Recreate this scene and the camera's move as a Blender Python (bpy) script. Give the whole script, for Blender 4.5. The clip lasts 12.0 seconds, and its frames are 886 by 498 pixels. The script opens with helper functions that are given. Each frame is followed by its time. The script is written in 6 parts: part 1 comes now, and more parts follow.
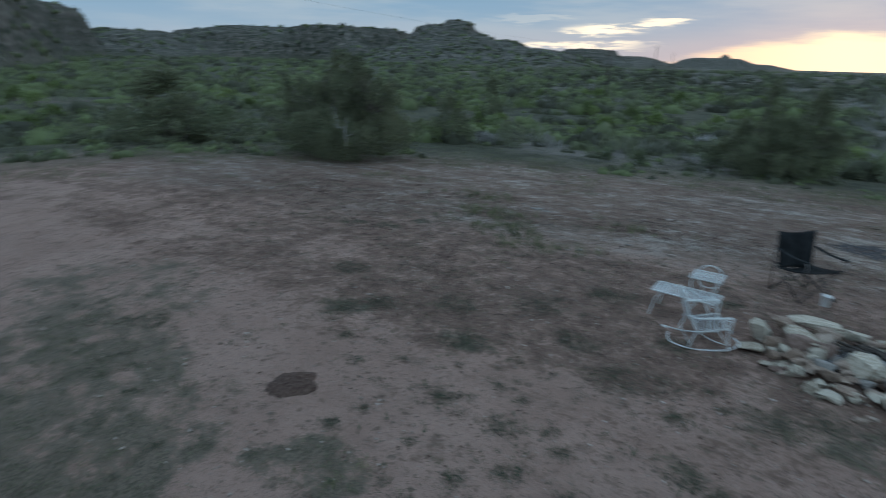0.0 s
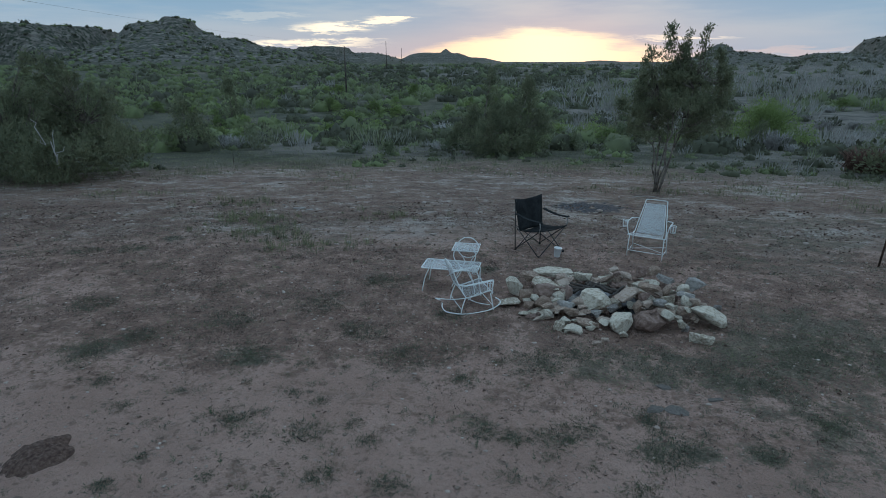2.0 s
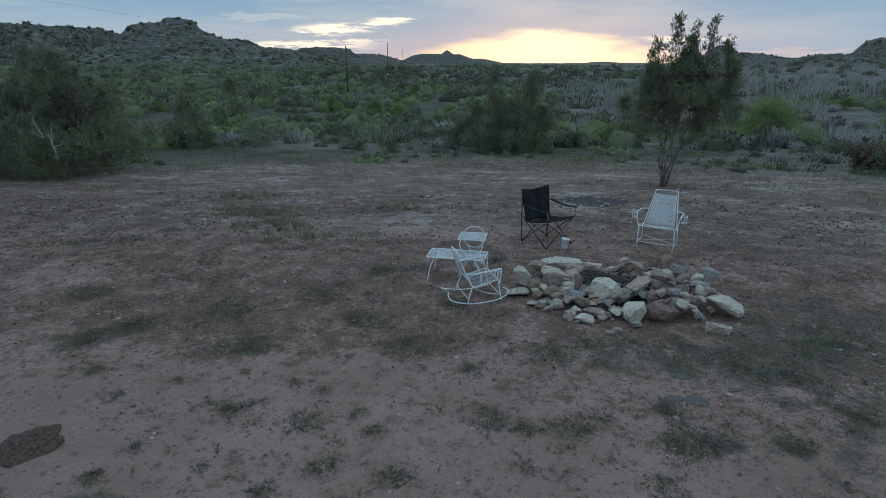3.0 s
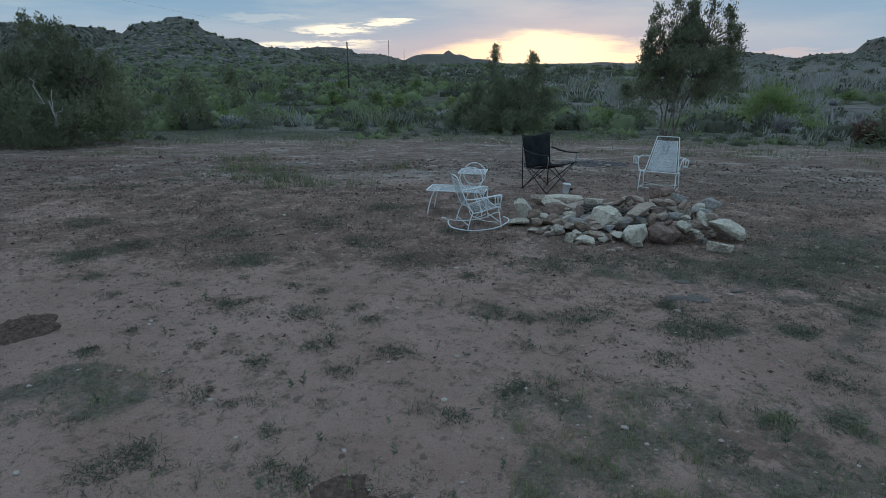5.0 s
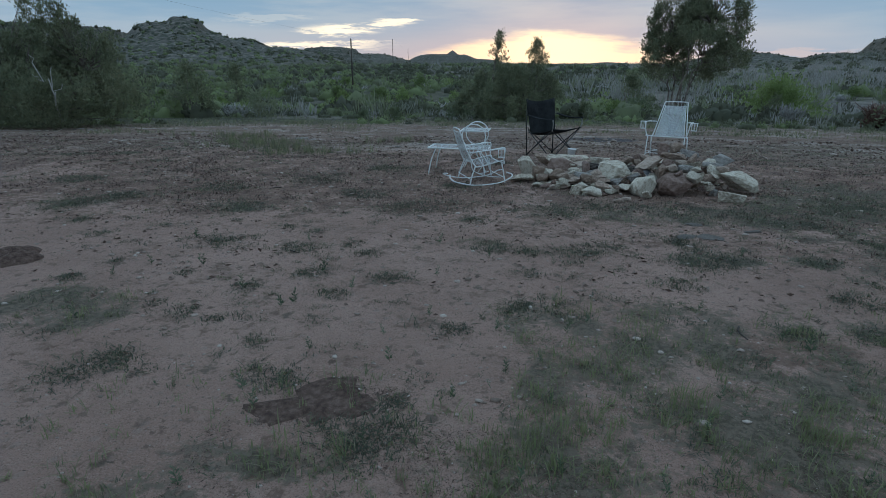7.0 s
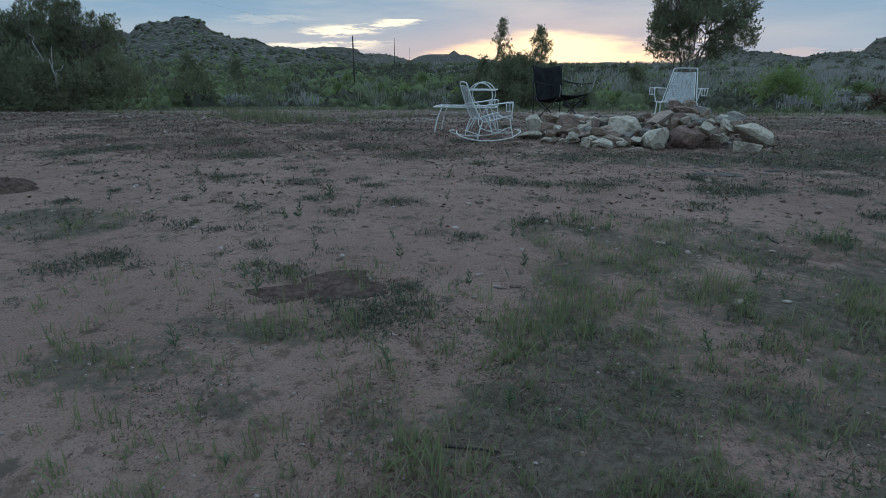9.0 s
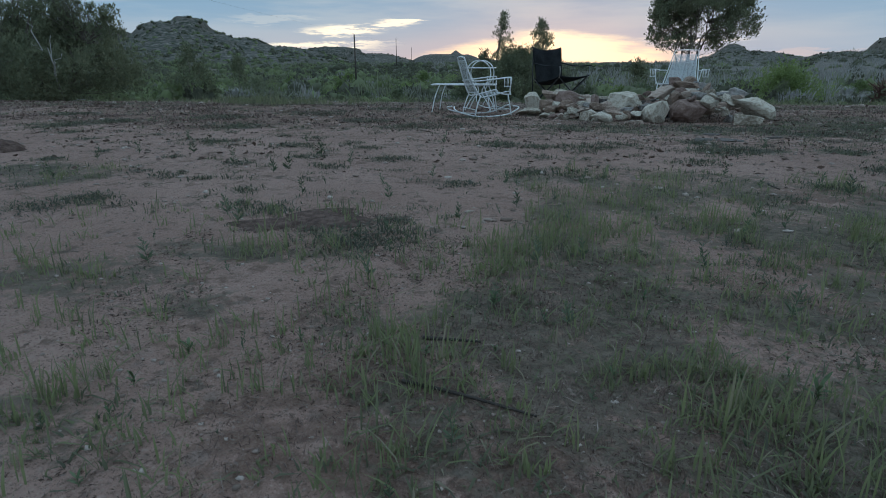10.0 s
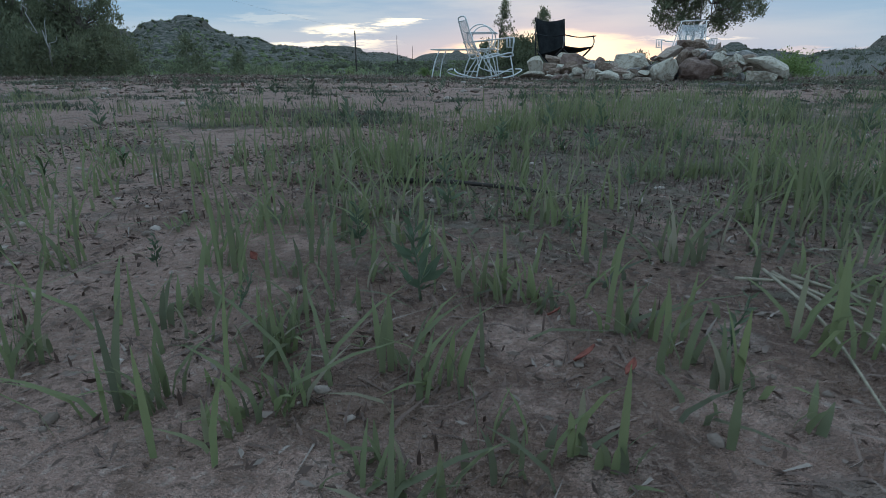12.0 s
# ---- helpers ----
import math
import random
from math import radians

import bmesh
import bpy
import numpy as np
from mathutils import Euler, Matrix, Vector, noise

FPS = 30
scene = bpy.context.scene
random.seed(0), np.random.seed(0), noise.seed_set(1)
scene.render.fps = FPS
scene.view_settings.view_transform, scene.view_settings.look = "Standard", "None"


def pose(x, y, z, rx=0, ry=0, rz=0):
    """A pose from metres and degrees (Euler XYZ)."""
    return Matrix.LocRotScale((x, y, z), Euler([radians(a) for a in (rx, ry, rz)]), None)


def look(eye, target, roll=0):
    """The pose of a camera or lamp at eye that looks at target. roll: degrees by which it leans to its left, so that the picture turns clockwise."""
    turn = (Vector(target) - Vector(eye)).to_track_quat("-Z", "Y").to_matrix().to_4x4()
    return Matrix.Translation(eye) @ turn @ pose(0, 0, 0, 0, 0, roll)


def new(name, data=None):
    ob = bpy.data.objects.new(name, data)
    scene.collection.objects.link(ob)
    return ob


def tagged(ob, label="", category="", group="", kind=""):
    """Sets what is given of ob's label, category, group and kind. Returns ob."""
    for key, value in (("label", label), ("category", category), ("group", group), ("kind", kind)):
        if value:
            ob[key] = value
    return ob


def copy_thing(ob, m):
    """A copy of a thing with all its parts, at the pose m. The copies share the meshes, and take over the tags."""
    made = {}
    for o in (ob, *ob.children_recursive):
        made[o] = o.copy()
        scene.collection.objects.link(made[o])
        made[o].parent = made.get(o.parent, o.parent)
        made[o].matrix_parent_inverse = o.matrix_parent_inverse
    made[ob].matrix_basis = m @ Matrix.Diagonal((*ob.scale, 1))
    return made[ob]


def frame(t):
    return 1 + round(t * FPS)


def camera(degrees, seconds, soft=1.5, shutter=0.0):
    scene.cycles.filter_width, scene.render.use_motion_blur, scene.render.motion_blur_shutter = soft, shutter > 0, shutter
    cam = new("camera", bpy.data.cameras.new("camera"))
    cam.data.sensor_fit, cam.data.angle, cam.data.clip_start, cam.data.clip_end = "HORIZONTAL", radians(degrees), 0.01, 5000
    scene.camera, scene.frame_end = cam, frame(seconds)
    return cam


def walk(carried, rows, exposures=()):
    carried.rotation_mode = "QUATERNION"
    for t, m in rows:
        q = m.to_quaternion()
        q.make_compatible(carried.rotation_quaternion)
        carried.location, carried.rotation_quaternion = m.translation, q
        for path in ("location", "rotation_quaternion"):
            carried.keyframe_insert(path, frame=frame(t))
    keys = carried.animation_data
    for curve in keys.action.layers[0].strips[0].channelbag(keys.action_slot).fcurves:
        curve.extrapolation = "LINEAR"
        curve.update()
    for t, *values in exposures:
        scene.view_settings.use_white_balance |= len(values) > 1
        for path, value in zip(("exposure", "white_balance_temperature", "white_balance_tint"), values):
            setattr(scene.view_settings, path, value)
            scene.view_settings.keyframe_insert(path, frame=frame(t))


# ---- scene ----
cam = camera(76.5, 12.0, soft=0.8, shutter=0.22)
PATH = [
    (0, (0.249, -0.087, 3.374), (-0.661, 1.576, 2.736), 1.70),
    (0.1, (0.302, -0.156, 3.387), (-0.403, 1.606, 2.756), 1.10),
    (0.2, (0.305, -0.215, 3.394), (-0.165, 1.623, 2.762), 0.70),
    (0.3, (0.218, -0.243, 3.374), (-0.087, 1.630, 2.744), 0.30),
    (0.4, (0.185, -0.264, 3.367), (-0.052, 1.618, 2.735), 0.20),
    (0.5, (0.150, -0.253, 3.356), (-0.041, 1.635, 2.723), 0.20),
    (1, (0.184, -0.292, 3.347), (0.048, 1.601, 2.715), 0.10),
    (1.5, (0.220, -0.291, 3.344), (0.086, 1.601, 2.710), 0.10),
    (2, (0.194, -0.104, 3.331), (0.060, 1.789, 2.698), 0.10),
    (2.5, (0.152, 0.030, 3.294), (0.017, 1.923, 2.662), 0.10),
    (3, (0.113, 0.071, 3.078), (-0.025, 1.965, 2.449), 0.10),
    (3.2, (0.076, 0.073, 2.934), (-0.062, 1.967, 2.305), 0.10),
    (4.8, (0.144, -0.178, 2.188), (0.002, 1.716, 1.561), 0.10),
    (5, (0.151, -0.200, 2.127), (0.009, 1.694, 1.500), 0.10),
    (5.5, (0.176, -0.216, 1.951), (0.028, 1.678, 1.324), 0.10),
    (6, (0.177, -0.208, 1.806), (0.026, 1.686, 1.179), 0.10),
    (6.5, (0.170, -0.187, 1.655), (0.017, 1.707, 1.029), 0.10),
    (7, (0.179, -0.164, 1.499), (0.024, 1.729, 0.873), 0.10),
    (7.2, (0.178, -0.147, 1.444), (0.022, 1.746, 0.818), 0.09),
    (8.8, (0.115, -0.144, 0.956), (-0.045, 1.749, 0.331), 0.01),
    (9, (0.118, -0.180, 0.927), (-0.043, 1.713, 0.302), 0.00),
    (9.5, (0.135, -0.194, 0.780), (-0.029, 1.699, 0.155), -0.00),
    (10, (0.175, -0.187, 0.628), (0.008, 1.705, 0.003), -0.00),
    (10.5, (0.195, -0.159, 0.492), (0.027, 1.733, -0.134), 0.00),
    (11, (0.200, -0.120, 0.373), (0.032, 1.772, -0.253), 0.00),
    (11.5, (0.189, -0.104, 0.260), (0.019, 1.787, -0.367), -0.10),
    (12, (0.175, -0.074, 0.182), (0.004, 1.818, -0.446), -0.10),
]
walk(cam, [(t, look(eye, target, roll)) for t, eye, target, roll in PATH], exposures=((0.0, 0.0), (9.5, 0.0), (10.5, 0.06), (12.0, 0.22)))

# ---- world: dusk sky, the sun just gone behind the far ridge ----
SUN_AZ, SUN_EL = radians(6.5), radians(1.2)
world = bpy.data.worlds.new("dusk_sky")
scene.world = world
world.use_nodes = True


class Nodes:
    """A short way to write node trees."""

    def __init__(self, tree):
        self.t = tree
        tree.nodes.clear()

    def add(self, kind, inputs=(), **props):
        n = self.t.nodes.new(kind)
        for k, v in props.items():
            setattr(n, k, v)
        for k, v in dict(inputs).items():
            s = n.inputs[k]
            if hasattr(v, "is_linked"):
                self.t.links.new(v, s)
            else:
                s.default_value = v
        return n

    def math(self, op, a, b=0.0, c=0.0, clamp=False):
        n = self.add("ShaderNodeMath", {0: a, 1: b, 2: c}, operation=op)
        n.use_clamp = clamp
        return n.outputs[0]

    def step(self, v, lo, hi):
        n = self.add("ShaderNodeMapRange", {0: v, 1: lo, 2: hi}, interpolation_type="SMOOTHSTEP")
        return n.outputs[0]

    def bell(self, v, mid, width):
        d = self.math("DIVIDE", self.math("SUBTRACT", v, mid), width)
        return self.math("EXPONENT", self.math("MULTIPLY", self.math("MULTIPLY", d, d), -1.0))

    def mix(self, f, a, b, mode="MIX"):
        n = self.add("ShaderNodeMix", data_type="RGBA", blend_type=mode)
        for s, v in ((n.inputs[0], f), (n.inputs[6], a), (n.inputs[7], b)):
            if hasattr(v, "is_linked"):
                self.t.links.new(v, s)
            else:
                s.default_value = v if isinstance(v, (int, float)) else (*v[:3], 1.0)
        return n.outputs[2]

    def noise(self, vec, scale, detail=4.0, rough=0.55, stretch=None):
        if stretch:
            vec = self.add("ShaderNodeMapping", {"Vector": vec, "Scale": stretch}).outputs[0]
        return self.add("ShaderNodeTexNoise", {"Vector": vec, "Scale": scale, "Detail": detail, "Roughness": rough}).outputs[0]


N = Nodes(world.node_tree)
sky = N.add("ShaderNodeTexSky", sky_type="NISHITA", sun_disc=False, sun_elevation=SUN_EL, sun_rotation=SUN_AZ)
way = N.add("ShaderNodeTexCoord").outputs["Generated"]
xyz = N.add("ShaderNodeSeparateXYZ", {0: way}).outputs
az = N.math("MULTIPLY", N.math("ARCTAN2", xyz[0], xyz[1]), 57.2958)
el = N.math("MULTIPLY", N.math("ARCSINE", xyz[2]), 57.2958)
plane = N.add("ShaderNodeCombineXYZ", {0: N.math("MULTIPLY", az, 0.06), 1: N.math("MULTIPLY", el, 0.42), 2: 0.0}).outputs[0]
streak = N.noise(plane, 1.6, 6.0, 0.6)
soft_cloud = N.noise(plane, 0.7, 4.0, 0.5)
# blue grey deck of cloud, paler low down, warmer towards the set sun
upper = N.mix(N.step(N.math("ADD", N.math("MULTIPLY", soft_cloud, 0.6), N.math("MULTIPLY", streak, 0.4)), 0.40, 0.60), (0.155, 0.285, 0.420), (0.285, 0.375, 0.455))
low = N.mix(N.step(soft_cloud, 0.35, 0.7), (0.232, 0.340, 0.445), (0.295, 0.370, 0.450))
deck = N.mix(N.step(el, 6.5, 0.5), upper, low)
warm_side = N.bell(az, -6.0, 18.0)
deck = N.mix(N.math("MULTIPLY", N.math("MULTIPLY", warm_side, N.step(el, 4.2, 0.0)), 0.44), deck, (0.43, 0.38, 0.39))
# the clear strip over the ridge
wob = N.math("MULTIPLY", N.math("SUBTRACT", streak, 0.5), 3.4)
strip_top = N.math("ADD", N.math("MULTIPLY", N.bell(az, 4.5, 10.0), 2.55), 0.25)
strip = N.step(N.math("SUBTRACT", N.math("ADD", el, wob), strip_top), 0.5, -0.75)
strip = N.math("MULTIPLY", strip, N.step(N.math("ABSOLUTE", N.math("SUBTRACT", az, 0.0)), 42.0, 14.0))
glow = N.mix(N.bell(az, 6.0, 9.0), (0.70, 0.55, 0.42), (0.96, 0.84, 0.58))
deck = N.mix(strip, deck, glow)
# bright breaks in the deck and faint bands beside them
ragged = N.noise(plane, 5.0, 6.0, 0.65)
el_w = N.math("ADD", el, N.math("ADD", N.math("MULTIPLY", N.math("SUBTRACT", streak, 0.5), 1.6), N.math("MULTIPLY", N.math("SUBTRACT", ragged, 0.5), 2.2)))
for a0, e0, aw, ew, k in ((-14.2, 2.95, 3.0, 0.50, 1.0), (-9.6, 3.75, 1.9, 0.34, 0.9), (-21.0, 3.9, 3.6, 0.30, 0.15), (-17.5, 1.60, 6.5, 0.30, 0.8), (17.5, 2.0, 3.8, 0.20, 0.5), (26.5, 0.75, 4.5, 0.4, 0.35)):
    m = N.math("MULTIPLY", N.bell(N.math("ADD", az, N.math("MULTIPLY", N.math("SUBTRACT", ragged, 0.5), 9.0)), a0, aw), N.bell(el_w, e0, ew))
    m = N.step(m, 0.10, 0.80)
    deck = N.mix(N.math("MULTIPLY", m, k), deck, (0.95, 0.86, 0.68) if e0 > 1 else (0.62, 0.47, 0.42))
lit = N.mix(0.08, deck, N.mix(1.0, sky.outputs[0], (0.12, 0.12, 0.12), "MULTIPLY"))
overhead = N.math("ADD", N.math("MULTIPLY", N.step(el, 8.0, 38.0), 0.85), 1.0)
lit = N.mix(1.0, lit, N.add("ShaderNodeCombineColor", {0: overhead, 1: overhead, 2: overhead}).outputs[0], "MULTIPLY")
back = N.add("ShaderNodeBackground", {"Color": lit, "Strength": 1.4})
N.add("ShaderNodeOutputWorld", {"Surface": back.outputs[0]})
world.cycles.sampling_method = "MANUAL"
world.cycles.sample_map_resolution = 1024

sun = new("sun", bpy.data.lights.new("sun", "SUN"))
sun.data.energy, sun.data.angle, sun.data.color = 0.25, radians(12), (1.0, 0.72, 0.45)
sun.matrix_world = look((0, 0, 0), (-math.sin(SUN_AZ), -math.cos(SUN_AZ), -math.tan(radians(3.0))))


# ---- materials ----
def surface(name, colours, scale=6.0, rough=0.85, bump=0.3, fine=60.0, metal=0.0, tint=None, spread=(0.35, 0.65), each=0.0, fine_amount=0.35, through_light=0.0, gloss=0.3):
    """A procedural surface: colours mixed by a broad noise, broken by a fine one, with relief. each: how far every piece differs."""
    m = bpy.data.materials.new(name)
    m.use_nodes = True
    n = Nodes(m.node_tree)
    co = n.add("ShaderNodeTexCoord").outputs["Object"]
    broad, grain = n.noise(co, scale, 5.0), n.noise(co, fine, 3.0, 0.6)
    f = broad
    if tint:
        a = n.add("ShaderNodeAttribute", attribute_name=tint).outputs["Fac"]
        f = n.math("ADD", a, n.math("MULTIPLY", n.math("SUBTRACT", broad, 0.5), 0.5))
        spread = (0.0, 1.0)
    if each:
        rnd = n.add("ShaderNodeObjectInfo").outputs["Random"]
        f = n.math("ADD", f, n.math("MULTIPLY", n.math("SUBTRACT", rnd, 0.5), each))
    ramp = n.add("ShaderNodeValToRGB", {0: f})
    els = ramp.color_ramp.elements
    while len(els) < len(colours):
        els.new(0.5)
    for i, c in enumerate(colours):
        els[i].position = spread[0] + (spread[1] - spread[0]) * i / max(1, len(colours) - 1)
        els[i].color = (*c, 1.0)
    dark = n.mix(n.math("MULTIPLY", n.step(grain, 0.35, 0.75), fine_amount), ramp.outputs[0], (0.5, 0.5, 0.5), "OVERLAY")
    dark = n.mix(n.math("MULTIPLY", n.step(grain, 0.62, 0.30), fine_amount), dark, (0.25, 0.24, 0.22), "MULTIPLY")
    b = n.add("ShaderNodeBump", {"Strength": bump, "Distance": 0.02, "Height": grain})
    sh = n.add("ShaderNodeBsdfPrincipled", {"Base Color": dark, "Metallic": metal, "Specular IOR Level": gloss, "Normal": b.outputs[0],
               "Roughness": n.math("ADD", rough, n.math("MULTIPLY", n.math("SUBTRACT", grain, 0.5), 0.15), clamp=True)})
    top = sh.outputs[0]
    if through_light:
        tr = n.add("ShaderNodeBsdfTranslucent", {"Color": dark})
        top = n.add("ShaderNodeMixShader", {0: through_light, 1: top, 2: tr.outputs[0]}).outputs[0]
    n.add("ShaderNodeOutputMaterial", {"Surface": top})
    return m


JUNIPER = surface("juniper_leaf", [(0.122, 0.136, 0.084), (0.176, 0.188, 0.114), (0.225, 0.235, 0.146)], 2.0, 0.9, 0.0, 12.0, through_light=0.35, fine_amount=0.12)
MESQUITE = surface("mesquite_leaf", [(0.150, 0.195, 0.072), (0.200, 0.260, 0.090), (0.245, 0.305, 0.12)], 1.2, 0.8, 0.0, 9.0, each=0.5, through_light=0.4, fine_amount=0.12)
OLIVE = surface("olive_leaf", [(0.125, 0.150, 0.088), (0.175, 0.200, 0.115), (0.215, 0.230, 0.15)], 1.2, 0.8, 0.0, 9.0, each=0.5, through_light=0.4, fine_amount=0.12)
BARK = surface("juniper_bark", [(0.07, 0.055, 0.045), (0.16, 0.13, 0.11), (0.24, 0.21, 0.18)], 5.0, 0.95, 0.6, 40.0)
DEADWOOD = surface("grey_deadwood", [(0.20, 0.185, 0.18), (0.31, 0.295, 0.285), (0.42, 0.405, 0.39)], 3.0, 0.9, 0.4, 40.0, each=0.5, fine_amount=0.15)
GREYBRUSH = surface("grey_brush_stems", [(0.22, 0.205, 0.19), (0.30, 0.285, 0.27), (0.38, 0.365, 0.35)], 3.0, 0.95, 0.2, 40.0, each=0.5, fine_amount=0.15)
STICK = surface("dark_stick", [(0.035, 0.028, 0.025), (0.08, 0.065, 0.055)], 9.0, 0.9, 0.4, 60.0)
FARBRUSH = surface("far_brush", [(0.076, 0.077, 0.054), (0.128, 0.138, 0.080), (0.182, 0.222, 0.096), (0.27, 0.26, 0.24), (0.38, 0.37, 0.355)], 0.05, 0.9, 0.0, 1.5, tint="tint", through_light=0.3, fine_amount=0.12)
GRASS = surface("green_grass", [(0.092, 0.098, 0.072), (0.146, 0.147, 0.092), (0.220, 0.243, 0.116), (0.29, 0.25, 0.18)], 2.0, 0.7, 0.0, 30.0, tint="tint", through_light=0.5, fine_amount=0.1)
WEED = surface("grey_green_weed", [(0.085, 0.112, 0.068), (0.115, 0.148, 0.088), (0.145, 0.172, 0.112)], 8.0, 0.75, 0.1, 60.0, each=0.5, through_light=0.3, fine_amount=0.12)
SEEDLING = surface("fresh_seedling", [(0.105, 0.150, 0.075), (0.150, 0.205, 0.100), (0.19, 0.235, 0.135)], 40.0, 0.6, 0.1, 200.0, each=0.6, through_light=0.4, fine_amount=0.1)
YUCCA = surface("yucca_leaf", [(0.20, 0.22, 0.15), (0.30, 0.32, 0.23)], 6.0, 0.7, 0.0, 40.0, through_light=0.2, fine_amount=0.1)
RUSSET = surface("russet_twigs", [(0.085, 0.045, 0.035), (0.15, 0.085, 0.065)], 4.0, 0.95, 0.0, 40.0, fine_amount=0.15)
LITTER = surface("dry_litter", [(0.084, 0.053, 0.043), (0.160, 0.104, 0.085), (0.30, 0.235, 0.20)], 3.0, 0.95, 0.0, 60.0, tint="tint")
PEBBLE = surface("pale_pebble", [(0.17, 0.122, 0.098), (0.31, 0.235, 0.198), (0.48, 0.40, 0.35)], 0.8, 0.9, 0.3, 90.0, tint="tint")
STRAW = surface("bleached_straw", [(0.24, 0.20, 0.145), (0.35, 0.30, 0.225)], 12.0, 0.8, 0.1, 90.0)
WHITE_METAL = surface("chipped_white_paint", [(0.52, 0.53, 0.52), (0.68, 0.69, 0.68)], 5.0, 0.5, 0.1, 50.0, fine_amount=0.18, spread=(0.25, 0.5))
BLACK_CLOTH = surface("black_polyester", [(0.018, 0.019, 0.020), (0.034, 0.036, 0.038)], 7.0, 1.0, 0.3, 220.0, gloss=0.04)
DARK_STEEL = surface("dark_steel", [(0.03, 0.03, 0.032), (0.07, 0.068, 0.066)], 14.0, 0.5, 0.1, 80.0, metal=0.6)
GREY_STEEL = surface("worn_grey_steel", [(0.20, 0.20, 0.20), (0.36, 0.36, 0.35)], 14.0, 0.45, 0.1, 80.0, metal=0.7)
RUST = surface("rusty_steel", [(0.045, 0.03, 0.025), (0.10, 0.06, 0.045)], 9.0, 0.9, 0.4, 70.0)
POLE_WOOD = surface("weathered_pole", [(0.05, 0.04, 0.035), (0.12, 0.10, 0.085)], 3.0, 0.95, 0.5, 25.0)
PLASTIC = surface("white_plastic", [(0.66, 0.66, 0.66), (0.78, 0.78, 0.77)], 9.0, 0.45, 0.05, 60.0, fine_amount=0.1)
RED_LEAF = surface("dry_red_leaf", [(0.16, 0.040, 0.028), (0.27, 0.085, 0.06)], 90.0, 0.8, 0.2, 400.0)
STONE_WHITE = surface("white_limestone", [(0.30, 0.242, 0.185), (0.48, 0.405, 0.322), (0.62, 0.550, 0.455)], 5.0, 0.92, 0.8, 26.0, each=0.2, spread=(0.34, 0.58), fine_amount=0.2)
STONE_TAN = surface("tan_sandstone", [(0.25, 0.172, 0.130), (0.38, 0.278, 0.220), (0.48, 0.375, 0.308)], 5.0, 0.94, 0.8, 26.0, each=0.4, spread=(0.34, 0.64), fine_amount=0.22)
STONE_RED = surface("red_sandstone", [(0.16, 0.10, 0.08), (0.25, 0.165, 0.135), (0.32, 0.225, 0.19)], 4.0, 0.94, 0.8, 26.0, each=0.2)
STONE_GREY = surface("grey_limestone", [(0.19, 0.165, 0.15), (0.29, 0.262, 0.24), (0.38, 0.35, 0.325)], 4.0, 0.94, 0.8, 26.0, each=0.3, fine_amount=0.22)
ASH = surface("cold_ash", [(0.05, 0.047, 0.05), (0.13, 0.125, 0.13), (0.24, 0.23, 0.235)], 5.0, 0.95, 0.6, 40.0)


def mesh_sheet(name):
    """White expanded metal: the sheet is cut through by small lozenges."""
    m = bpy.data.materials.new(name)
    m.use_nodes = True
    n = Nodes(m.node_tree)
    co = n.add("ShaderNodeTexCoord").outputs["Object"]
    turn = n.add("ShaderNodeMapping", {"Vector": co, "Rotation": (0.0, 0.0, radians(45)), "Scale": (125, 125, 125)}).outputs[0]
    p = n.add("ShaderNodeSeparateXYZ", {0: turn}).outputs
    bars = [n.math("LESS_THAN", n.math("ABSOLUTE", n.math("SUBTRACT", n.math("FRACT", p[i]), 0.5)), 0.40) for i in (0, 1)]
    hole = n.math("MULTIPLY", bars[0], bars[1])
    wear = n.noise(co, 9.0)
    paint = n.mix(n.step(wear, 0.5, 0.75), (0.54, 0.57, 0.58), (0.42, 0.42, 0.41))
    sh = n.add("ShaderNodeBsdfPrincipled", {"Base Color": paint, "Roughness": 0.5})
    gap = n.add("ShaderNodeBsdfTransparent")
    mixed = n.add("ShaderNodeMixShader", {0: hole, 1: sh.outputs[0], 2: gap.outputs[0]})
    n.add("ShaderNodeOutputMaterial", {"Surface": mixed.outputs[0]})
    return m


MESH_WHITE = mesh_sheet("white_expanded_metal")


